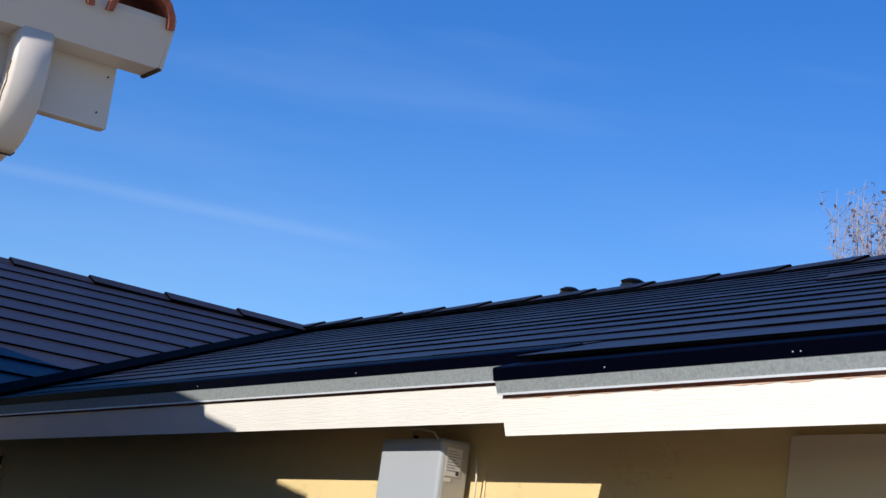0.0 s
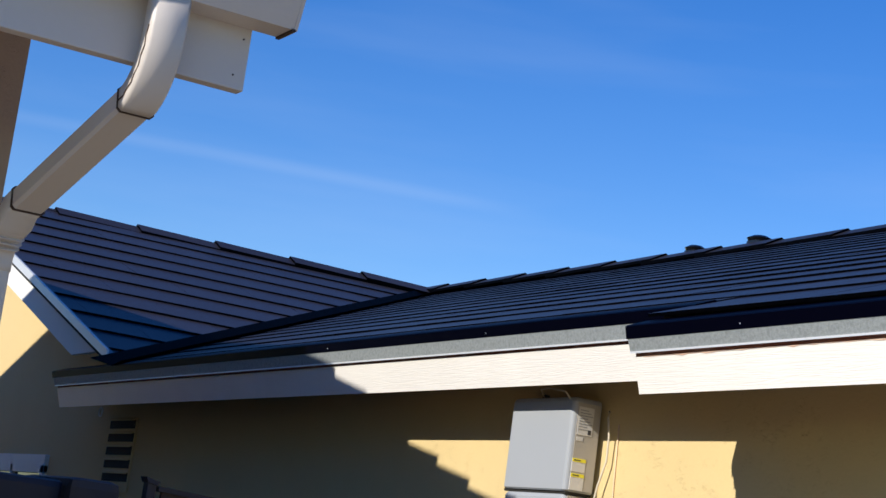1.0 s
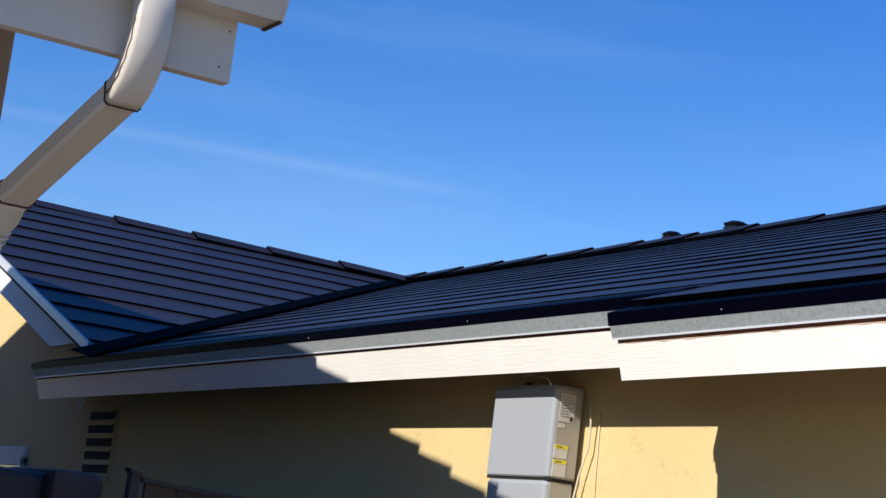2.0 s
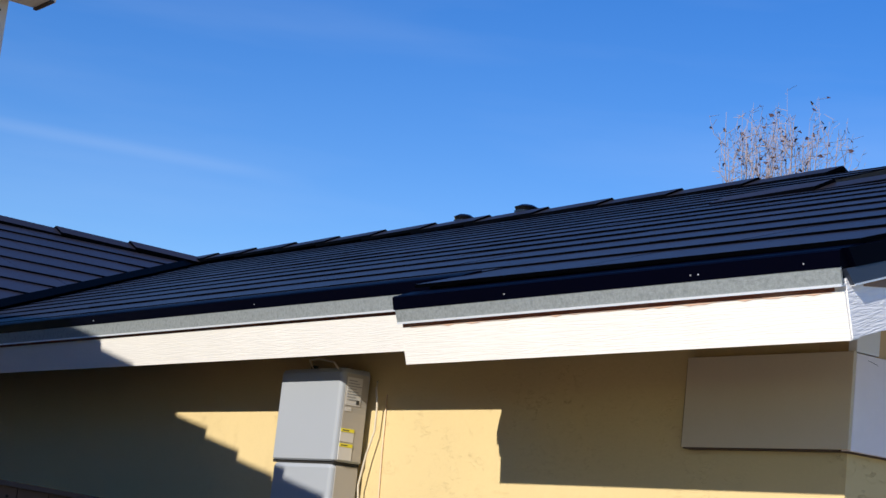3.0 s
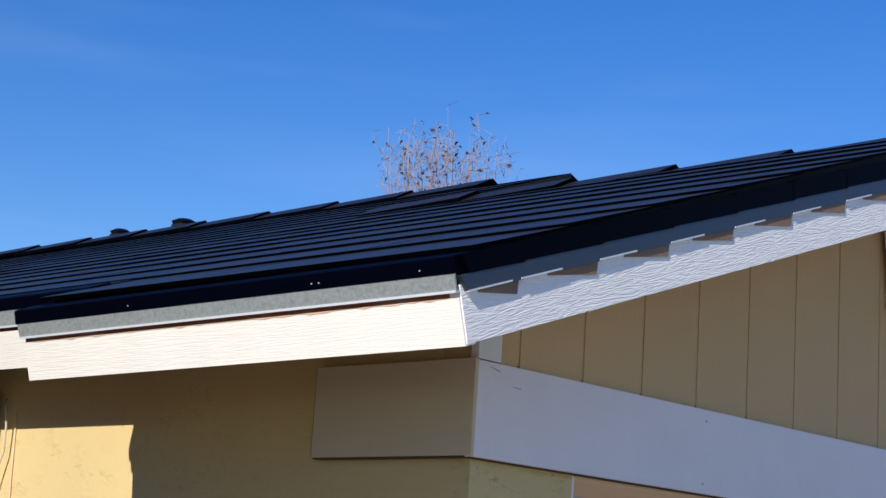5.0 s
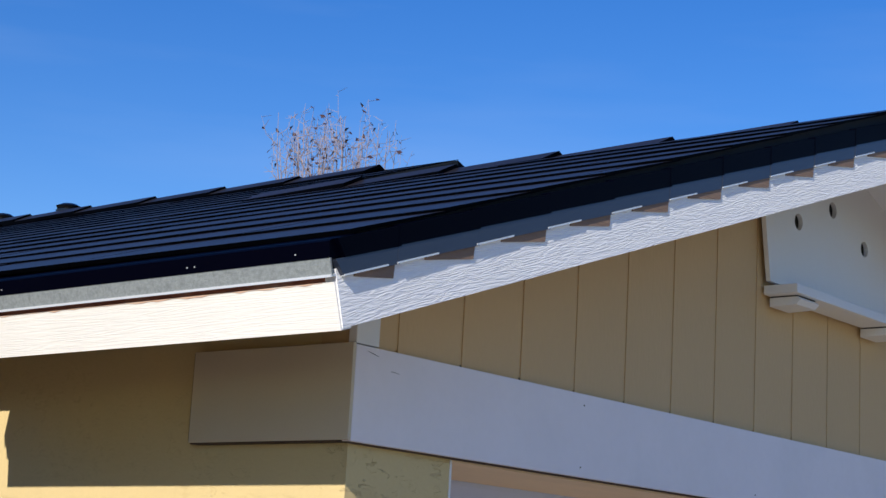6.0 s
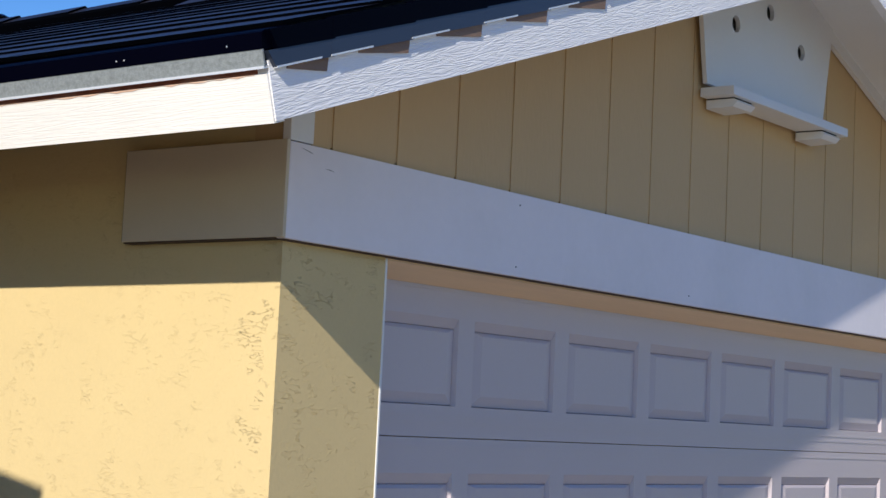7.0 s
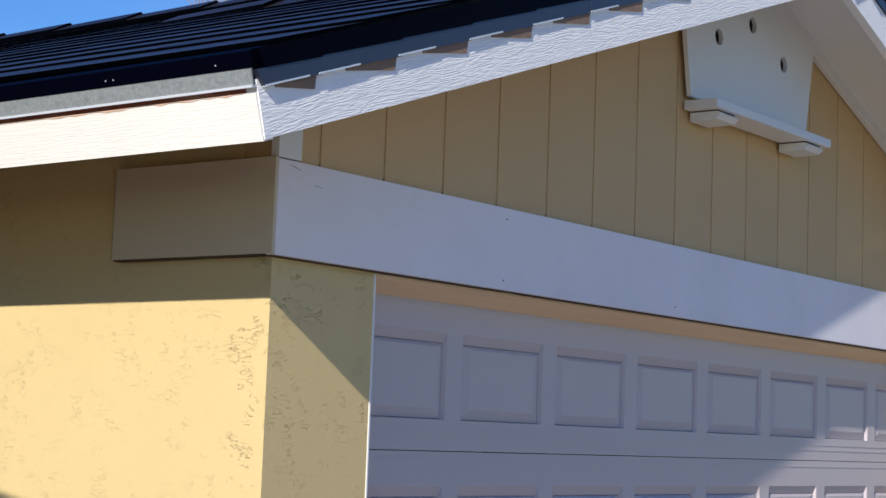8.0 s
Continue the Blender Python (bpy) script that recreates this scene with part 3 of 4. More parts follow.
prism(m, [(-0.014, 0, 0.02), (-0.014, L, SW * L + 0.02), (-0.014, L, SW * L + 0.03), (-0.014, 0, 0.03)], (0.05, 0, 0))
part("edge_top", m, NAVY, wrake)

# ---- wall fittings of the far wall ----
vent = tagged(holder("wall_vent", W, 8.2, 2.205), "tan louvred vent grille with dark slots in the stucco", "vent")
part("frame", solid(-0.012, 0.0, -0.27, 0.27, -0.28, 0.22), STUCCO, vent)
for i in range(5):
    z = 0.15 - i * 0.09
    # no opening is cut: a dark plate paints in the slot's shade
    part("slot", solid(-0.016, -0.011, -0.25, 0.25, z, z + 0.06), DARK, vent, "dark plate painted as the shade in a slot")
    m = bmesh.new()
    prism(m, [(-0.012, -0.25, z + 0.06), (-0.03, -0.25, z + 0.052), (-0.03, -0.25, z + 0.06), (-0.012, -0.25, z + 0.075)], (0, 0.5, 0))
    part("slat", m, STUCCO, vent)
win = tagged(holder("window_1", W, 10.6, 1.3), "white framed window in the wing wall", "window", kind="structure")
for a in ((-0.85, 0.85, 0.72, 0.86), (-0.85, 0.85, -0.5, -0.42), (-0.85, -0.77, -0.42, 0.78), (0.77, 0.85, -0.42, 0.78), (-0.03, 0.03, -0.42, 0.78)):
    part("window_frame", solid(-0.035, 0.0, a[0], a[1], a[2], a[3], bevel=0.004), WHITE, win)
for a in ((-0.77, -0.03), (0.03, 0.77)):
    part("pane", solid(-0.008, -0.002, a[0], a[1], -0.42, 0.78), GLASS, win)
hook = tagged(holder("eye_hook", -0.22, 8.0, 2.44), "small white ring hanging under the eave end", "hook")
m = bmesh.new()
ring = [(0, 0.03 * math.cos(a), 0.03 * math.sin(a) - 0.01) for a in (2 * math.pi * j / 16 for j in range(17))]
tube(m, ring, 0.006, 6)
part("ring", m, WHITE, hook, smooth=True)

# ---- battery unit on the wall ----
unit = tagged(holder("battery_unit", 0.0, 2.487, 2.06), "grey wall-mounted energy storage unit in two stacked cases", "battery unit")


def case(y0, y1, z0, z1, depth, r):
    """A case with broad rounded front corners."""
    m = bmesh.new()
    pts = [(0.0, y0), (0.0, y1)]
    for j in range(7):
        a = math.pi / 2 * j / 6
        pts.append((-depth + r - r * math.sin(a), y1 - r + r * math.cos(a)))
    for j in range(7):
        a = math.pi / 2 * j / 6
        pts.append((-depth + r - r * math.cos(a), y0 + r - r * math.sin(a)))
    rings = []
    for z, k in ((z0, 0.006), (z0 + 0.006, 0.0), (z1 - 0.02, 0.0), (z1 - 0.006, 0.006), (z1, 0.02)):
        rings.append([m.verts.new((min(0.0, x + k if x < -0.001 else x), y + (k if y < (y0 + y1) / 2 else -k), z)) for x, y in pts])
    for a, c in zip(rings, rings[1:]):
        for j in range(len(pts)):
            m.faces.new((a[j], a[(j + 1) % len(pts)], c[(j + 1) % len(pts)], c[j]))
    m.faces.new(rings[0][::-1])
    m.faces.new(rings[-1])
    return m


part("upper_case", case(0.0, 0.465, 0.004, 0.382, 0.135, 0.022), CASE, unit)
part("lower_case", case(0.012, 0.455, -0.52, -0.004, 0.13, 0.022), CASE, unit)
part("seam", solid(-0.122, -0.002, 0.008, 0.467, -0.006, 0.006), DARK, unit, "dark joint between the cases")
part("side_panel", solid(-0.113, -0.004, -0.002, 0.01, 0.012, 0.36), CASE_SIDE, unit)
part("side_panel", solid(-0.108, -0.004, 0.009, 0.02, -0.5, -0.012), CASE_SIDE, unit)
lab = part("rating_label", solid(-0.108, -0.035, -0.0035, 0.0, 0.232, 0.345), LABEL, unit, "white rating label with unreadable print")
for i in range(8):
    part("print_line", solid(-0.102, -0.062 + 0.012 * (i % 3), -0.0045, -0.003, 0.330 - i * 0.011, 0.333 - i * 0.011), LABEL_INK, lab)
part("print_mark", solid(-0.056, -0.042, -0.0045, -0.003, 0.238, 0.256), INK, lab)
part("name_plate", solid(-0.106, -0.075, -0.0035, 0.0, 0.208, 0.224), LABEL, unit, "small label")
for z0, z1 in ((0.085, 0.138), (0.012, 0.078)):
    w = part("warning_label", solid(-0.114, -0.05, -0.0035, 0.0, z0, z1), LABEL, unit, "warning label with a yellow head")
    part("head_band", solid(-0.114, -0.05, -0.0045, -0.003, z1 - 0.014, z1), YELLOW, w)
    part("print_line", solid(-0.106, -0.075, -0.0052, -0.004, z1 - 0.009, z1 - 0.005), INK, w)
for y in (0.08, 0.36):
    part("wall_bracket", solid(0.0, 0.032, y, y + 0.04, -0.3, 0.3), DARK, unit, "dark steel wall bracket")
cable = tagged(holder("cable", W, 2.45, 2.4), "thin cream cable looping beside the battery unit", "cable")
m = bmesh.new()
tube(m, [(-0.03, -0.02, 0.0), (-0.05, -0.045, -0.03), (-0.04, -0.05, -0.1), (-0.035, -0.045, -0.2), (-0.04, -0.01, -0.3), (-0.04, 0.02, -0.42), (-0.03, 0.0, -0.6), (-0.03, 0.01, -0.9)], 0.0042, 6)
part("lead", m, CABLE, cable, smooth=True)
m = bmesh.new()
tube(m, [(-0.005, -0.06, -0.05), (-0.005, -0.07, -0.3), (-0.005, -0.09, -0.6), (-0.005, -0.1, -1.0)], 0.003, 5)
part("lead", m, BARE, cable, smooth=True)
m = bmesh.new()
tube(m, [(-0.1, 0.33, 0.02), (-0.16, 0.3, 0.075), (-0.18, 0.2, 0.075), (-0.17, 0.1, 0.06), (-0.15, 0.06, 0.01)], 0.0035, 6)
part("lead", m, CABLE, cable, smooth=True)
part("clip", solid(-0.12, -0.1, 0.32, 0.345, -0.01, 0.06), DARK, cable)

# ---- roof vents ----
def roof_vent(x, y, z, s):
    v = tagged(holder("roof_vent", x, y, z), "low round black vent cap beside the ridge", "roof vent", group="roof vents")
    m = bmesh.new()
    bmesh.ops.create_cone(m, cap_ends=True, segments=20, radius1=0.09 * s, radius2=0.09 * s, depth=0.3)
    part("stack", m, TRIM, v, smooth=False)
    for zz, r1, r2, d in ((0.16, 0.17, 0.17, 0.02), (0.19, 0.15, 0.17, 0.03), (0.215, 0.17, 0.10, 0.025)):
        m = bmesh.new()
        bmesh.ops.create_cone(m, cap_ends=True, segments=24, radius1=r1 * s, radius2=r2 * s, depth=d)
        m.transform(Matrix.Translation((0, 0, zz)))
        part("cap_ring", m, CAPGLOSS, v)
    return v


roof_vent(5.42, 8.30, 4.63, 0.66)
roof_vent(5.42, 9.19, 4.63, 0.58)

# ---- neighbouring tiled house ----
NX, NY = -2.553, 0.40
NS = 0.302
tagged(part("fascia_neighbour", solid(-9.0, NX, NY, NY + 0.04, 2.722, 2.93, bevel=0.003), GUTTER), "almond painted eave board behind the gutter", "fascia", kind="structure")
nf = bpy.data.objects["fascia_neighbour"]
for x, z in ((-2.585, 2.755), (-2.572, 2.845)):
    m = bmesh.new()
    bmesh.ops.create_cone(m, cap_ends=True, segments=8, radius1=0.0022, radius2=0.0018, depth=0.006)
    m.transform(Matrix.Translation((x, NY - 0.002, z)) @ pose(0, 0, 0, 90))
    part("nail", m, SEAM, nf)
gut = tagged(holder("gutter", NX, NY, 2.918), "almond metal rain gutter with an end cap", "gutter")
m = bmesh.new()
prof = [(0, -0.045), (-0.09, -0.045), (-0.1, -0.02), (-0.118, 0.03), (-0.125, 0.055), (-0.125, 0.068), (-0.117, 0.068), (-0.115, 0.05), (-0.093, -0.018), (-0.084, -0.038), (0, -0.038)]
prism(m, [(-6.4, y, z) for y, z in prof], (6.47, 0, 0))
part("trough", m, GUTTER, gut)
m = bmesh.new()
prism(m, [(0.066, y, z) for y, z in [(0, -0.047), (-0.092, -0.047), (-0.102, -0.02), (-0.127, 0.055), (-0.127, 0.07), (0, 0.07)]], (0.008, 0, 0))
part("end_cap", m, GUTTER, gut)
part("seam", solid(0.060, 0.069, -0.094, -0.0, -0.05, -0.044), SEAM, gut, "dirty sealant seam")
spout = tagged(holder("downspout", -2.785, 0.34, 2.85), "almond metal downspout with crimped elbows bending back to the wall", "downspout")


def sweep(path, wx, wd, lean=-0.115):
    """A rectangular pipe along a path in the y-z plane."""
    m = bmesh.new()
    rings = []
    for i, (y, z) in enumerate(path):
        a, c = path[max(i - 1, 0)], path[min(i + 1, len(path) - 1)]
        t = Vector((0, c[0] - a[0], c[1] - a[1])).normalized()
        s = Vector((0, -t.z, t.y))
        r = 0.008
        ring = []
        for u, v in ((-wx + r, -wd), (wx - r, -wd), (wx, -wd + r), (wx, wd - r), (wx - r, wd), (-wx + r, wd), (-wx, wd - r), (-wx, -wd + r)):
            ring.append(m.verts.new(Vector((u + lean * y, y, z)) + s * v))
        rings.append(ring)
    for a, c in zip(rings, rings[1:]):
        for j in range(8):
            m.faces.new((a[j], a[(j + 1) % 8], c[(j + 1) % 8], c[j]))
    m.faces.new(rings[0][::-1])
    m.faces.new(rings[-1])
    return m


bend = [(0, 0.03), (0, -0.05)] + [(0.125 * (1 - math.cos(a)), -0.05 - 0.170 * math.sin(a)) for a in (radians(74) * k / 9 for k in range(1, 10))]
part("upper_elbow", sweep(bend, 0.043, 0.032), GUTTER, spout, smooth=True)
part("slant", sweep([(0.08, -0.206), (0.64, -0.402)], 0.041, 0.03), GUTTER, spout)
bend2 = [(0.62, -0.394), (0.66, -0.408)] + [(0.66 + 0.12 * math.sin(a), -0.408 - 0.03 - 0.10 * (1 - math.cos(a))) for a in (radians(90) * k / 8 for k in range(1, 9))] + [(0.78, -0.56)]
part("lower_elbow", sweep(bend2, 0.043, 0.032), GUTTER, spout, smooth=True)
part("pipe", sweep([(0.78, -0.54), (0.78, -3.20)], 0.041, 0.03), GUTTER, spout)
part("seam", sweep([(0.086, -0.211), (0.092, -0.213)], 0.0445, 0.0335), SEAM, spout, "dirty sealant seam")
part("seam", sweep([(0.615, -0.393), (0.62, -0.3947)], 0.0445, 0.0335), SEAM, spout, "dirty sealant seam")
# crimped joint down the side of the elbow
m = bmesh.new()
zig = []
for k, (y, z) in enumerate(bend[1:]):
    zig.append((-0.0435 - 0.115 * y, y - 0.012 + (0.004 if k % 2 else -0.004), z - 0.004))
tube(m, zig, 0.0022, 4)
part("crimp", m, SEAM, spout, "dark crimped joint")
for k in range(5):
    part("rib", sweep([(0.70 + 0.012 * k, -0.438 - 0.012 * k), (0.702 + 0.012 * k, -0.440 - 0.012 * k)], 0.0445, 0.0335), GUTTER, spout)
m = bmesh.new()
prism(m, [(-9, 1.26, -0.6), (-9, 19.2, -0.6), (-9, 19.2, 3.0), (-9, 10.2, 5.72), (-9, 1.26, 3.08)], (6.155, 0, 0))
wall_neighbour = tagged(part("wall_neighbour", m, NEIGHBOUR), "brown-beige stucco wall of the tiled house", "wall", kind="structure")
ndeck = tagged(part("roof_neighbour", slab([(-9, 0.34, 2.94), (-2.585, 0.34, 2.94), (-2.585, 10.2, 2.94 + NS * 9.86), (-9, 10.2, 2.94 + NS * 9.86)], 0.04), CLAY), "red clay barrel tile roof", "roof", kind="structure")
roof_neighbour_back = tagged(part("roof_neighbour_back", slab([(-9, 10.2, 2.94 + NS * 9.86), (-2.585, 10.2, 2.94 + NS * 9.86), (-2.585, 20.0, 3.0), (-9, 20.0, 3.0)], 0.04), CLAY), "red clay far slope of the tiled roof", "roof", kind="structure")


def barrel():
    """A half-round tapering clay tile, 0.42 long."""
    m = bmesh.new()
    rows = []
    for y, r, z in ((0, 0.085, 0.028), (0.21, 0.08, 0.012), (0.42, 0.074, 0.0)):
        rows.append([[m.verts.new((q * math.cos(a), y, z + q * math.sin(a))) for a in (math.pi * j / 8 for j in range(9))] for q in (r, r - 0.016)])
    for a, c in zip(rows, rows[1:]):
        for j in range(8):
            m.faces.new((a[0][j], a[0][j + 1], c[0][j + 1], c[0][j]))
            m.faces.new((a[1][j], c[1][j], c[1][j + 1], a[1][j + 1]))
    for r in (rows[0], rows[-1]):
        for j in range(8):
            m.faces.new((r[0][j], r[1][j], r[1][j + 1], r[0][j + 1]))
    for r, c in zip(rows, rows[1:]):
        for j in (0, 8):
            m.faces.new((r[0][j], c[0][j], c[1][j], r[1][j]))
    bmesh.ops.recalc_face_normals(m, faces=m.faces[:])
    me = bpy.data.meshes.new("clay_tile")
    m.to_mesh(me)
    m.free()
    me.materials.append(CLAY)
    return me


bar = barrel()
for col in range(10):
    for row in range(27):
        y = 0.27 + row * 0.365
        o = new("clay_tile", bar)
        o.parent = ndeck
        o.rotation_euler = (math.atan(NS), 0, 0)
        o.location = (-2.57 - col * 0.2, y, 2.94 + NS * (y - 0.34) + 0.012 + 0.008 * ((row * 7 + col * 3) % 3))

# the whole tiled house is shrunk towards the camera's eye, smaller and closer, to fit its shadow
EYE_POINT = Vector((-4.0, -3.38, 1.69))
closer = Matrix.Translation(EYE_POINT) @ Matrix.Scale(0.853, 4) @ Matrix.Translation(-EYE_POINT)
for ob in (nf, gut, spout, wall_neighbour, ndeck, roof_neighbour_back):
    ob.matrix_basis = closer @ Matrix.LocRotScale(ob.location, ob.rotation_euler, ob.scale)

# ---- bare tree behind the house ----
def bare_tree(x, y, height):
    t = tagged(holder("bare_tree", x, y, 0), "leafless tree with pale upright twigs and a few brown leaves", "tree")
    rnd = random.Random(5)
    trunk = bmesh.new()
    tube(trunk, [(0, 0, -0.1), (0.03, 0.02, 1.2), (0.0, 0.05, 2.4), (0.02, 0.0, 3.4)], 0.14, 9, 0.6)
    part("trunk", trunk, BARK, t, smooth=True)
    tips = []
    for i in range(34):
        a = 2.39996 * i
        reach = 0.8 * math.sqrt((i + 0.5) / 34)
        top = height * rnd.uniform(0.935, 1.0) - 0.42 * reach * reach
        p0 = Vector((0, 0, rnd.uniform(2.2, 3.3)))
        p1 = Vector((math.cos(a) * reach * 0.6, math.sin(a) * reach * 0.6, rnd.uniform(4.2, 4.8)))
        p2 = Vector((math.cos(a) * reach * 0.95, math.sin(a) * reach * 0.95, top - rnd.uniform(0.9, 1.3)))
        p3 = Vector((math.cos(a) * reach + rnd.uniform(-0.12, 0.12), math.sin(a) * reach + rnd.uniform(-0.12, 0.12), top))
        q = p2.lerp(p3, 0.5) + Vector((rnd.uniform(-0.06, 0.06), rnd.uniform(-0.06, 0.06), 0))
        part("limb", tube(bmesh.new(), [p0, p1, p2, q, p3], 0.019, 5, 0.12), BARK, t, smooth=True)
        tips += [(p2, p3, rnd.uniform(0.2, 0.42)) for _ in range(7)] + [(p1, p2, rnd.uniform(0.4, 0.7)) for _ in range(2)]
    twigs, leaves = bmesh.new(), bmesh.new()
    for lo, hi, f in tips:
        s = lo.lerp(hi, rnd.uniform(0.0, 0.9))
        a = rnd.uniform(0, 2 * math.pi)
        out = rnd.uniform(0.05, 0.28)
        e = s + Vector((math.cos(a) * out, math.sin(a) * out, f * rnd.uniform(0.6, 1.6)))
        mid = s.lerp(e, 0.5) + Vector((math.cos(a) * 0.05, math.sin(a) * 0.05, -0.04))
        tube(twigs, [s, mid, e], 0.0048, 4, 0.4)
        for _ in range(3):
            q = mid.lerp(e, rnd.uniform(0, 1))
            d = Vector((rnd.uniform(-1, 1), rnd.uniform(-1, 1), rnd.uniform(-0.3, 0.6))).normalized()
            e2 = q + d * rnd.uniform(0.06, 0.16)
            tube(twigs, [q, e2], 0.0035, 3, 0.6)
            if rnd.random() < 0.2:
                r = rnd.uniform(0.022, 0.045)
                u = Vector((rnd.uniform(-1, 1), rnd.uniform(-1, 1), rnd.uniform(-1, 1))).normalized()
                w = u.orthogonal().normalized()
                vs = [leaves.verts.new(e2 + k) for k in (u * r, w * r * 0.7, -u * r, -w * r * 0.7 + u.cross(w) * r * 0.5)]
                leaves.faces.new((vs[0], vs[1], vs[2]))
                leaves.faces.new((vs[0], vs[2], vs[3]))
    tagged(part("twig_work", twigs, BARK, t), kind="stuff")
    tagged(part("dry_foliage", leaves, LEAF, t), kind="stuff")
    return t


bare_tree(12.0, 11.5, 7.9)

# ---- side yard gate and covered stack ----
FENCE = mat("dark_weathered_board", (0.06, 0.045, 0.042), 0.85, 0.2, 5, 70, 0.3, spread=0.25, stretch=(3, 1, 0.4))
TARP = mat("dark_navy_tarp", (0.015, 0.017, 0.035), 0.55, 0.2, 4, 40, 0.3)
GREYTARP = mat("grey_sheet", (0.055, 0.05, 0.055), 0.7, 0.12, 4, 40, 0.2)
gate = tagged(holder("wooden_gate", -1.54, 3.3, -0.045), "dark weathered board gate across the side yard", "gate")
for i in range(11):
    x = 0.05 + i * 0.137
    zt = 1.905 - 0.052 * x
    part("board", solid(x + 0.002, x + 0.135, 0.0, 0.02, 0.05, zt), FENCE, gate)
m = bmesh.new()
prism(m, [(0.03, -0.02, 1.915), (1.55, -0.02, 1.832), (1.55, -0.02, 1.812), (0.03, -0.02, 1.895)], (0, 0.055, 0))
part("top_rail", m, TARP, gate, "thin black top rail")
part("post", solid(-0.02, 0.02, -0.02, 0.03, 0.045, 1.93, bevel=0.005), TARP, gate, "black metal post")
m = bmesh.new()
prism(m, [(-0.032, -0.03, 1.945), (0.03, -0.03, 1.932), (0.022, -0.03, 1.915), (-0.022, -0.03, 1.925)], (0, 0.07, 0))
part("post_cap", m, TARP, gate)
for x, z in ((0.2, 1.83), (0.42, 1.835), (0.62, 1.8)):
    m = bmesh.new()
    bmesh.ops.create_cone(m, cap_ends=True, segments=8, radius1=0.007, radius2=0.004, depth=0.008)
    m.transform(Matrix.Translation((x, -0.004, z)) @ pose(0, 0, 0, 90))
    part("nail", m, DARK, gate)
stack = tagged(holder("covered_stack", -2.2, 3.6, 0), "tall stack under a dark navy cover behind the gate", "covered stack")
part("cover", solid(-0.55, 0.42, 0.0, 0.7, -0.02, 1.845, bevel=0.03), TARP, stack)
part("end_sheet", solid(0.40, 0.62, -0.1, 0.6, -0.02, 1.865, bevel=0.04), GREYTARP, stack, "grey rounded end sheet")

# ---- roof tiles, ridge caps, valley ----
def course_tiles(parent, name, to_world, rows, width, shift, material, butt):
    """Rows of tiles. Each row: v0, v1 and a list of (u0, u1, clips). Heights fall from the butt to the head."""
    whole = {}
    rnd = random.Random(11)
    for i, (v0, v1, stretches) in enumerate(rows):
        off = shift * ((i * 5) % 7) / 7.0
        for u0, u1, v_lo, clips in stretches:
            u = u0 - width + (off % width)
            while u < u1:
                a, c = max(u, u0), min(u + width, u1)
                u += width
                if c - a < 0.03:
                    continue
                lo = max(v0, v_lo)
                poly = [(a, lo), (c, lo), (c, v1 + 0.05), (a, v1 + 0.05)]
                for k in clips:
                    poly = clip(poly, *k) if poly else poly
                poly = [p for j, p in enumerate(poly) if math.dist(p, poly[j - 1]) > 0.004]
                if len(poly) < 3:
                    continue
                key = tuple((round(p[0] - a, 3), round(p[1] - lo, 3)) for p in poly)
                me = whole.get(key)
                if me is None:
                    m = bmesh.new()
                    top, bot = [], []
                    for p in poly:
                        du, dv = p[0] - a, p[1] - lo
                        h = butt - (butt - 0.005) * min(1.0, dv / (v1 - v0))
                        du = min(max(du, 0.0015), c - a - 0.0015)
                        top.append(m.verts.new((du, dv, h)))
                        bot.append(m.verts.new((du, dv, max(0.0, h - butt + 0.002))))
                    m.faces.new(top)
                    m.faces.new(bot[::-1])
                    for j in range(len(top)):
                        m.faces.new((bot[j], bot[(j + 1) % len(top)], top[(j + 1) % len(top)], top[j]))
                    bmesh.ops.recalc_face_normals(m, faces=m.faces[:])
                    me = bpy.data.meshes.new(name)
                    m.to_mesh(me)
                    m.free()
                    me.materials.append(material)
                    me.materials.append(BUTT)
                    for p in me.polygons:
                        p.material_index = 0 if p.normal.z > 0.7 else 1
                    whole[key] = me
                o = new(name, me)
                o.parent = parent
                o.matrix_basis = to_world(a, lo) @ pose(0, 0, 0, rnd.uniform(-0.12, 0.12), rnd.uniform(-0.08, 0.08), 0)


SL = math.sqrt(1 + S * S)
PLAN = 3.52 / 9
COURSE = PLAN * SL


def on_main(u, v):
    """u runs back along y, v up the slope."""
    x = -0.52 + v / SL
    rot = Matrix(((0, 1 / SL, -S / SL), (1, 0, 0), (0, S / SL, 1 / SL))).to_4x4()
    return Matrix.Translation((x, u, deck(x))) @ rot


def valley_cut(gap):
    """u <= valley(x(v)) - gap as a clip in u, v."""
    k = S / SW / SL
    return (1.0, -k, WY + (Z0 - WZ) / SW - gap)


rows = []
far_v = (RIDGE_F + 0.52) * SL
for i in range(15):
    v0, v1 = i * COURSE, min((i + 1) * COURSE, far_v)
    if v1 - v0 < 0.05:
        continue
    cut = [valley_cut(0.12)]
    if i == 0:
        st = [(FRONT + 0.012, STEP + 0.03, 0.0, cut), (STEP + 0.03, 8.4, 0.22 * SL, cut)]
    elif i < 9:
        st = [(FRONT + 0.012, 14.0, 0.0, cut)]
    else:
        st = [(BACK, 14.0, 0.0, cut + [(-1.0, (BACK_F - BACK) / (2.1 * SL), (BACK_F - BACK) * 3.52 / 2.1 - BACK)])]
    rows.append((v0, v1, st))
course_tiles(main_roof, "roof_tile", on_main, rows, 1.14, 1.14, TILE, 0.0145)

WSL = math.sqrt(1 + SW * SW)


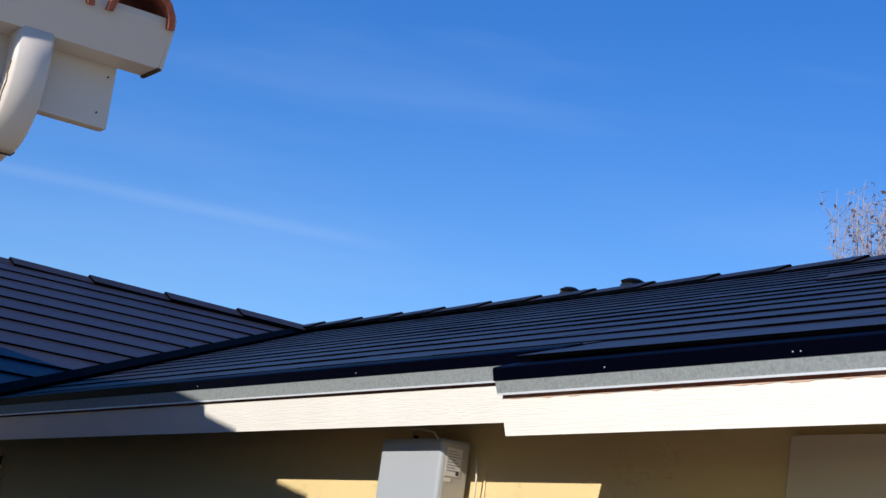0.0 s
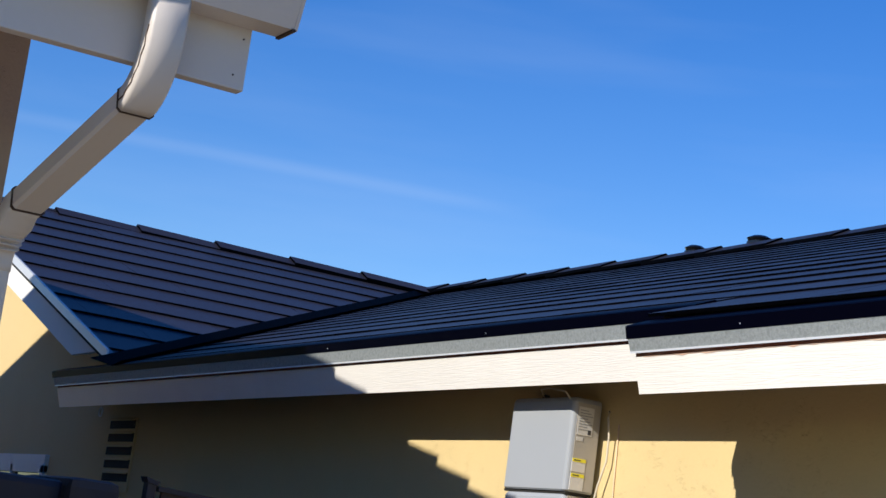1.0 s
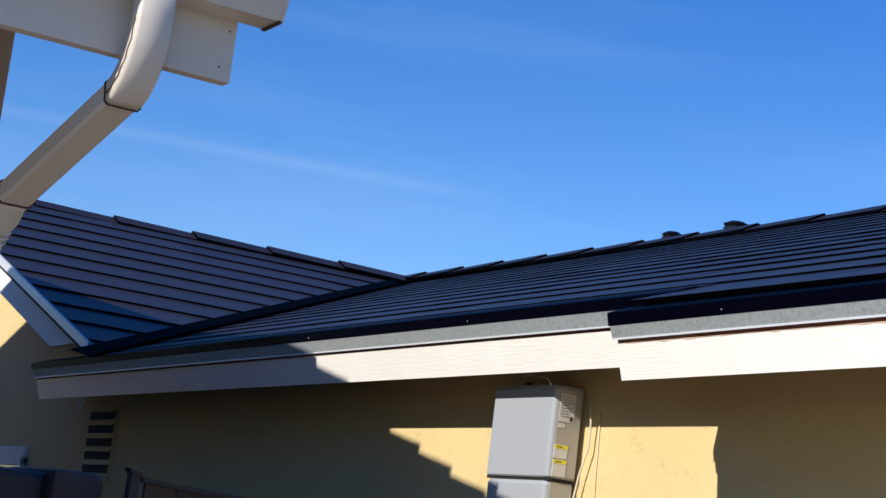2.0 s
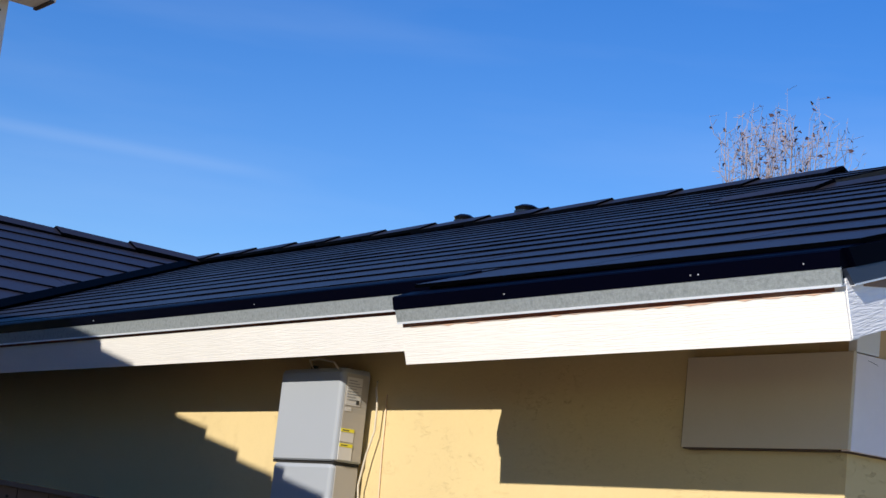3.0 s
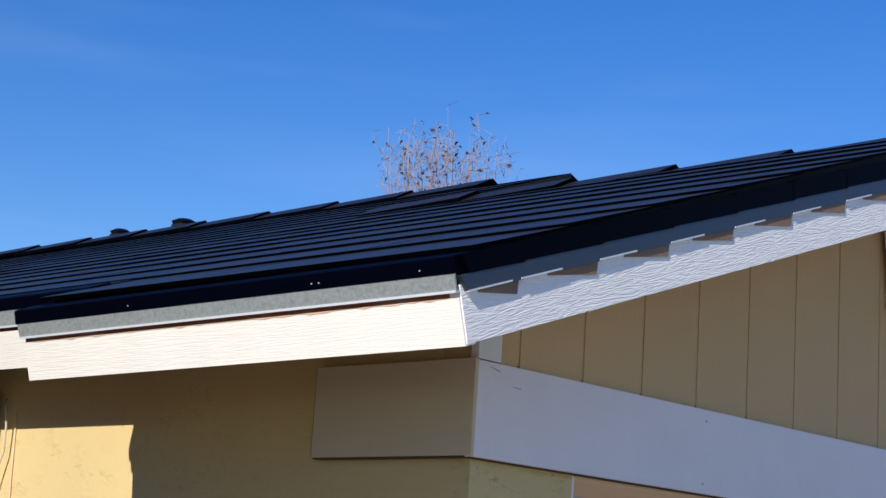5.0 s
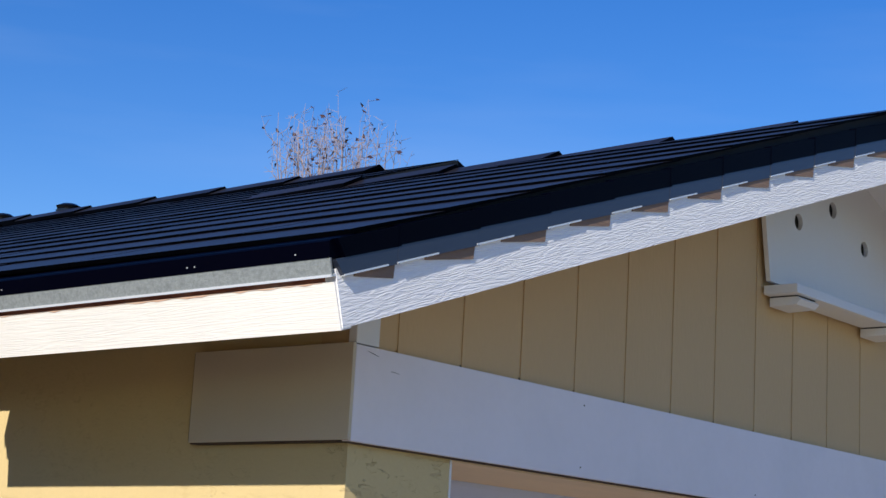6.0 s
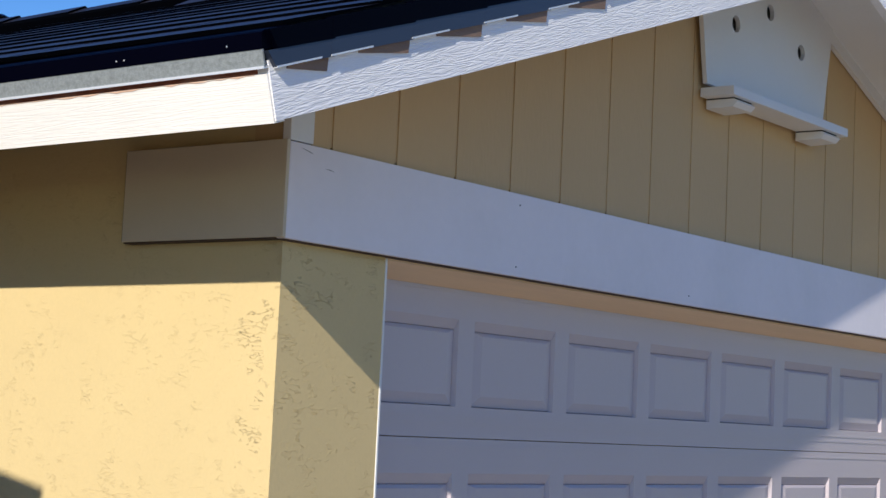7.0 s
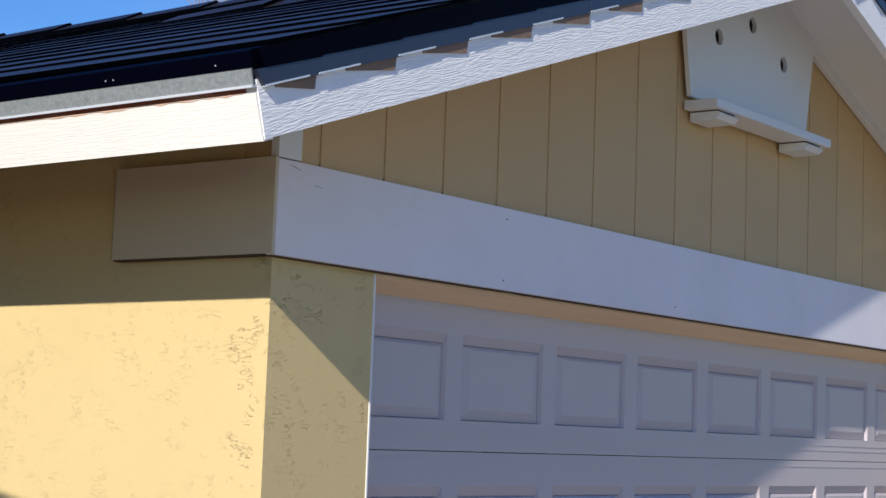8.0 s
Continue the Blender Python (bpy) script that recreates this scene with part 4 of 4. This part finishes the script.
def on_wing(u, v):
    """u runs along x, v up the slope."""
    y = WY + v / WSL
    rot = Matrix(((1, 0, 0), (0, 1 / WSL, -SW / WSL), (0, SW / WSL, 1 / WSL))).to_4x4()
    return Matrix.Translation((u, y, wing(y))) @ rot


rows = []
k = SW / S / WSL
lines = [0.0] + [(0.224 + 0.495 * i) * WSL for i in range(12)]
for v0, v1 in zip(lines, lines[1:] + [(WRIDGE - WY) * WSL]):
    if v1 - v0 > 0.03:
        rows.append((v0, v1, [(-0.25, RIDGE_F, 0.0, [(1.0, -k, -0.52 + (WZ - Z0) / S - 0.12)])]))
course_tiles(wing_roof, "roof_tile", on_wing, rows, 1.14, 1.14, WING_TILE, 0.022)

m = bmesh.new()
a, c = Vector((X1 - 0.02, valley(X1 - 0.02), deck(X1 - 0.02) + 0.012)), Vector((RIDGE_F, valley(RIDGE_F), deck(RIDGE_F) + 0.012))
for sgn in (-1, 1):
    wv = Vector((0, -0.15, 0.0)) if sgn < 0 else Vector((-0.15, 0, 0))
    q = [a, c, c + wv + Vector((0, 0, 0.024)), a + wv + Vector((0, 0, 0.024))]
    prism(m, q, (0, 0, 0.004))
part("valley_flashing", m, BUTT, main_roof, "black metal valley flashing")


def cap_mesh(length, half, edge, top):
    """A folded ridge cap that follows both slopes and rises towards its lapped end; its cut edges are black."""
    m = bmesh.new()
    fall = S + 0.14
    for s in (-1, 1):
        prism(m, [(0, 0, 0.021), (length, 0, 0.037), (length, s * half, 0.037 - half * fall), (0, s * half, 0.021 - half * fall)], (0, 0, -edge))
    bmesh.ops.recalc_face_normals(m, faces=m.faces[:])
    me = bpy.data.meshes.new("ridge_cap")
    m.to_mesh(me)
    m.free()
    me.materials.append(top)
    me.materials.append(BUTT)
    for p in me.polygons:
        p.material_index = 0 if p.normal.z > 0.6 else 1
    return me


def lay_caps(parent, data, x, y, z, way, step, count, fall=0.0):
    """A run of lapped caps along a ridge from its far end, which may stand a little higher."""
    d = Vector((math.cos(radians(way)), math.sin(radians(way)), 0))
    for i in range(count):
        o = new("ridge_cap", data)
        o.parent = parent
        o.matrix_basis = pose(x + d.x * step * i, y + d.y * step * i, z - fall * step * i, 0, 0, way)


lay_caps(main_roof, cap_mesh(0.93, 0.17, 0.028, TILE), RIDGE_F, 14.233, deck(RIDGE_F) + 0.075, -90, 0.79, 12, 0.0065)
lay_caps(main_roof, cap_mesh(0.76, 0.14, 0.036, TILE), RIDGE_N, BACK, deck(RIDGE_N) + 0.018, -90, 0.645, 6, 0.014)
lay_caps(wing_roof, cap_mesh(0.93, 0.17, 0.045, WING_TILE), 5.2, WRIDGE, wing(WRIDGE) + 0.058, 180, 0.86, 6, 0.012)
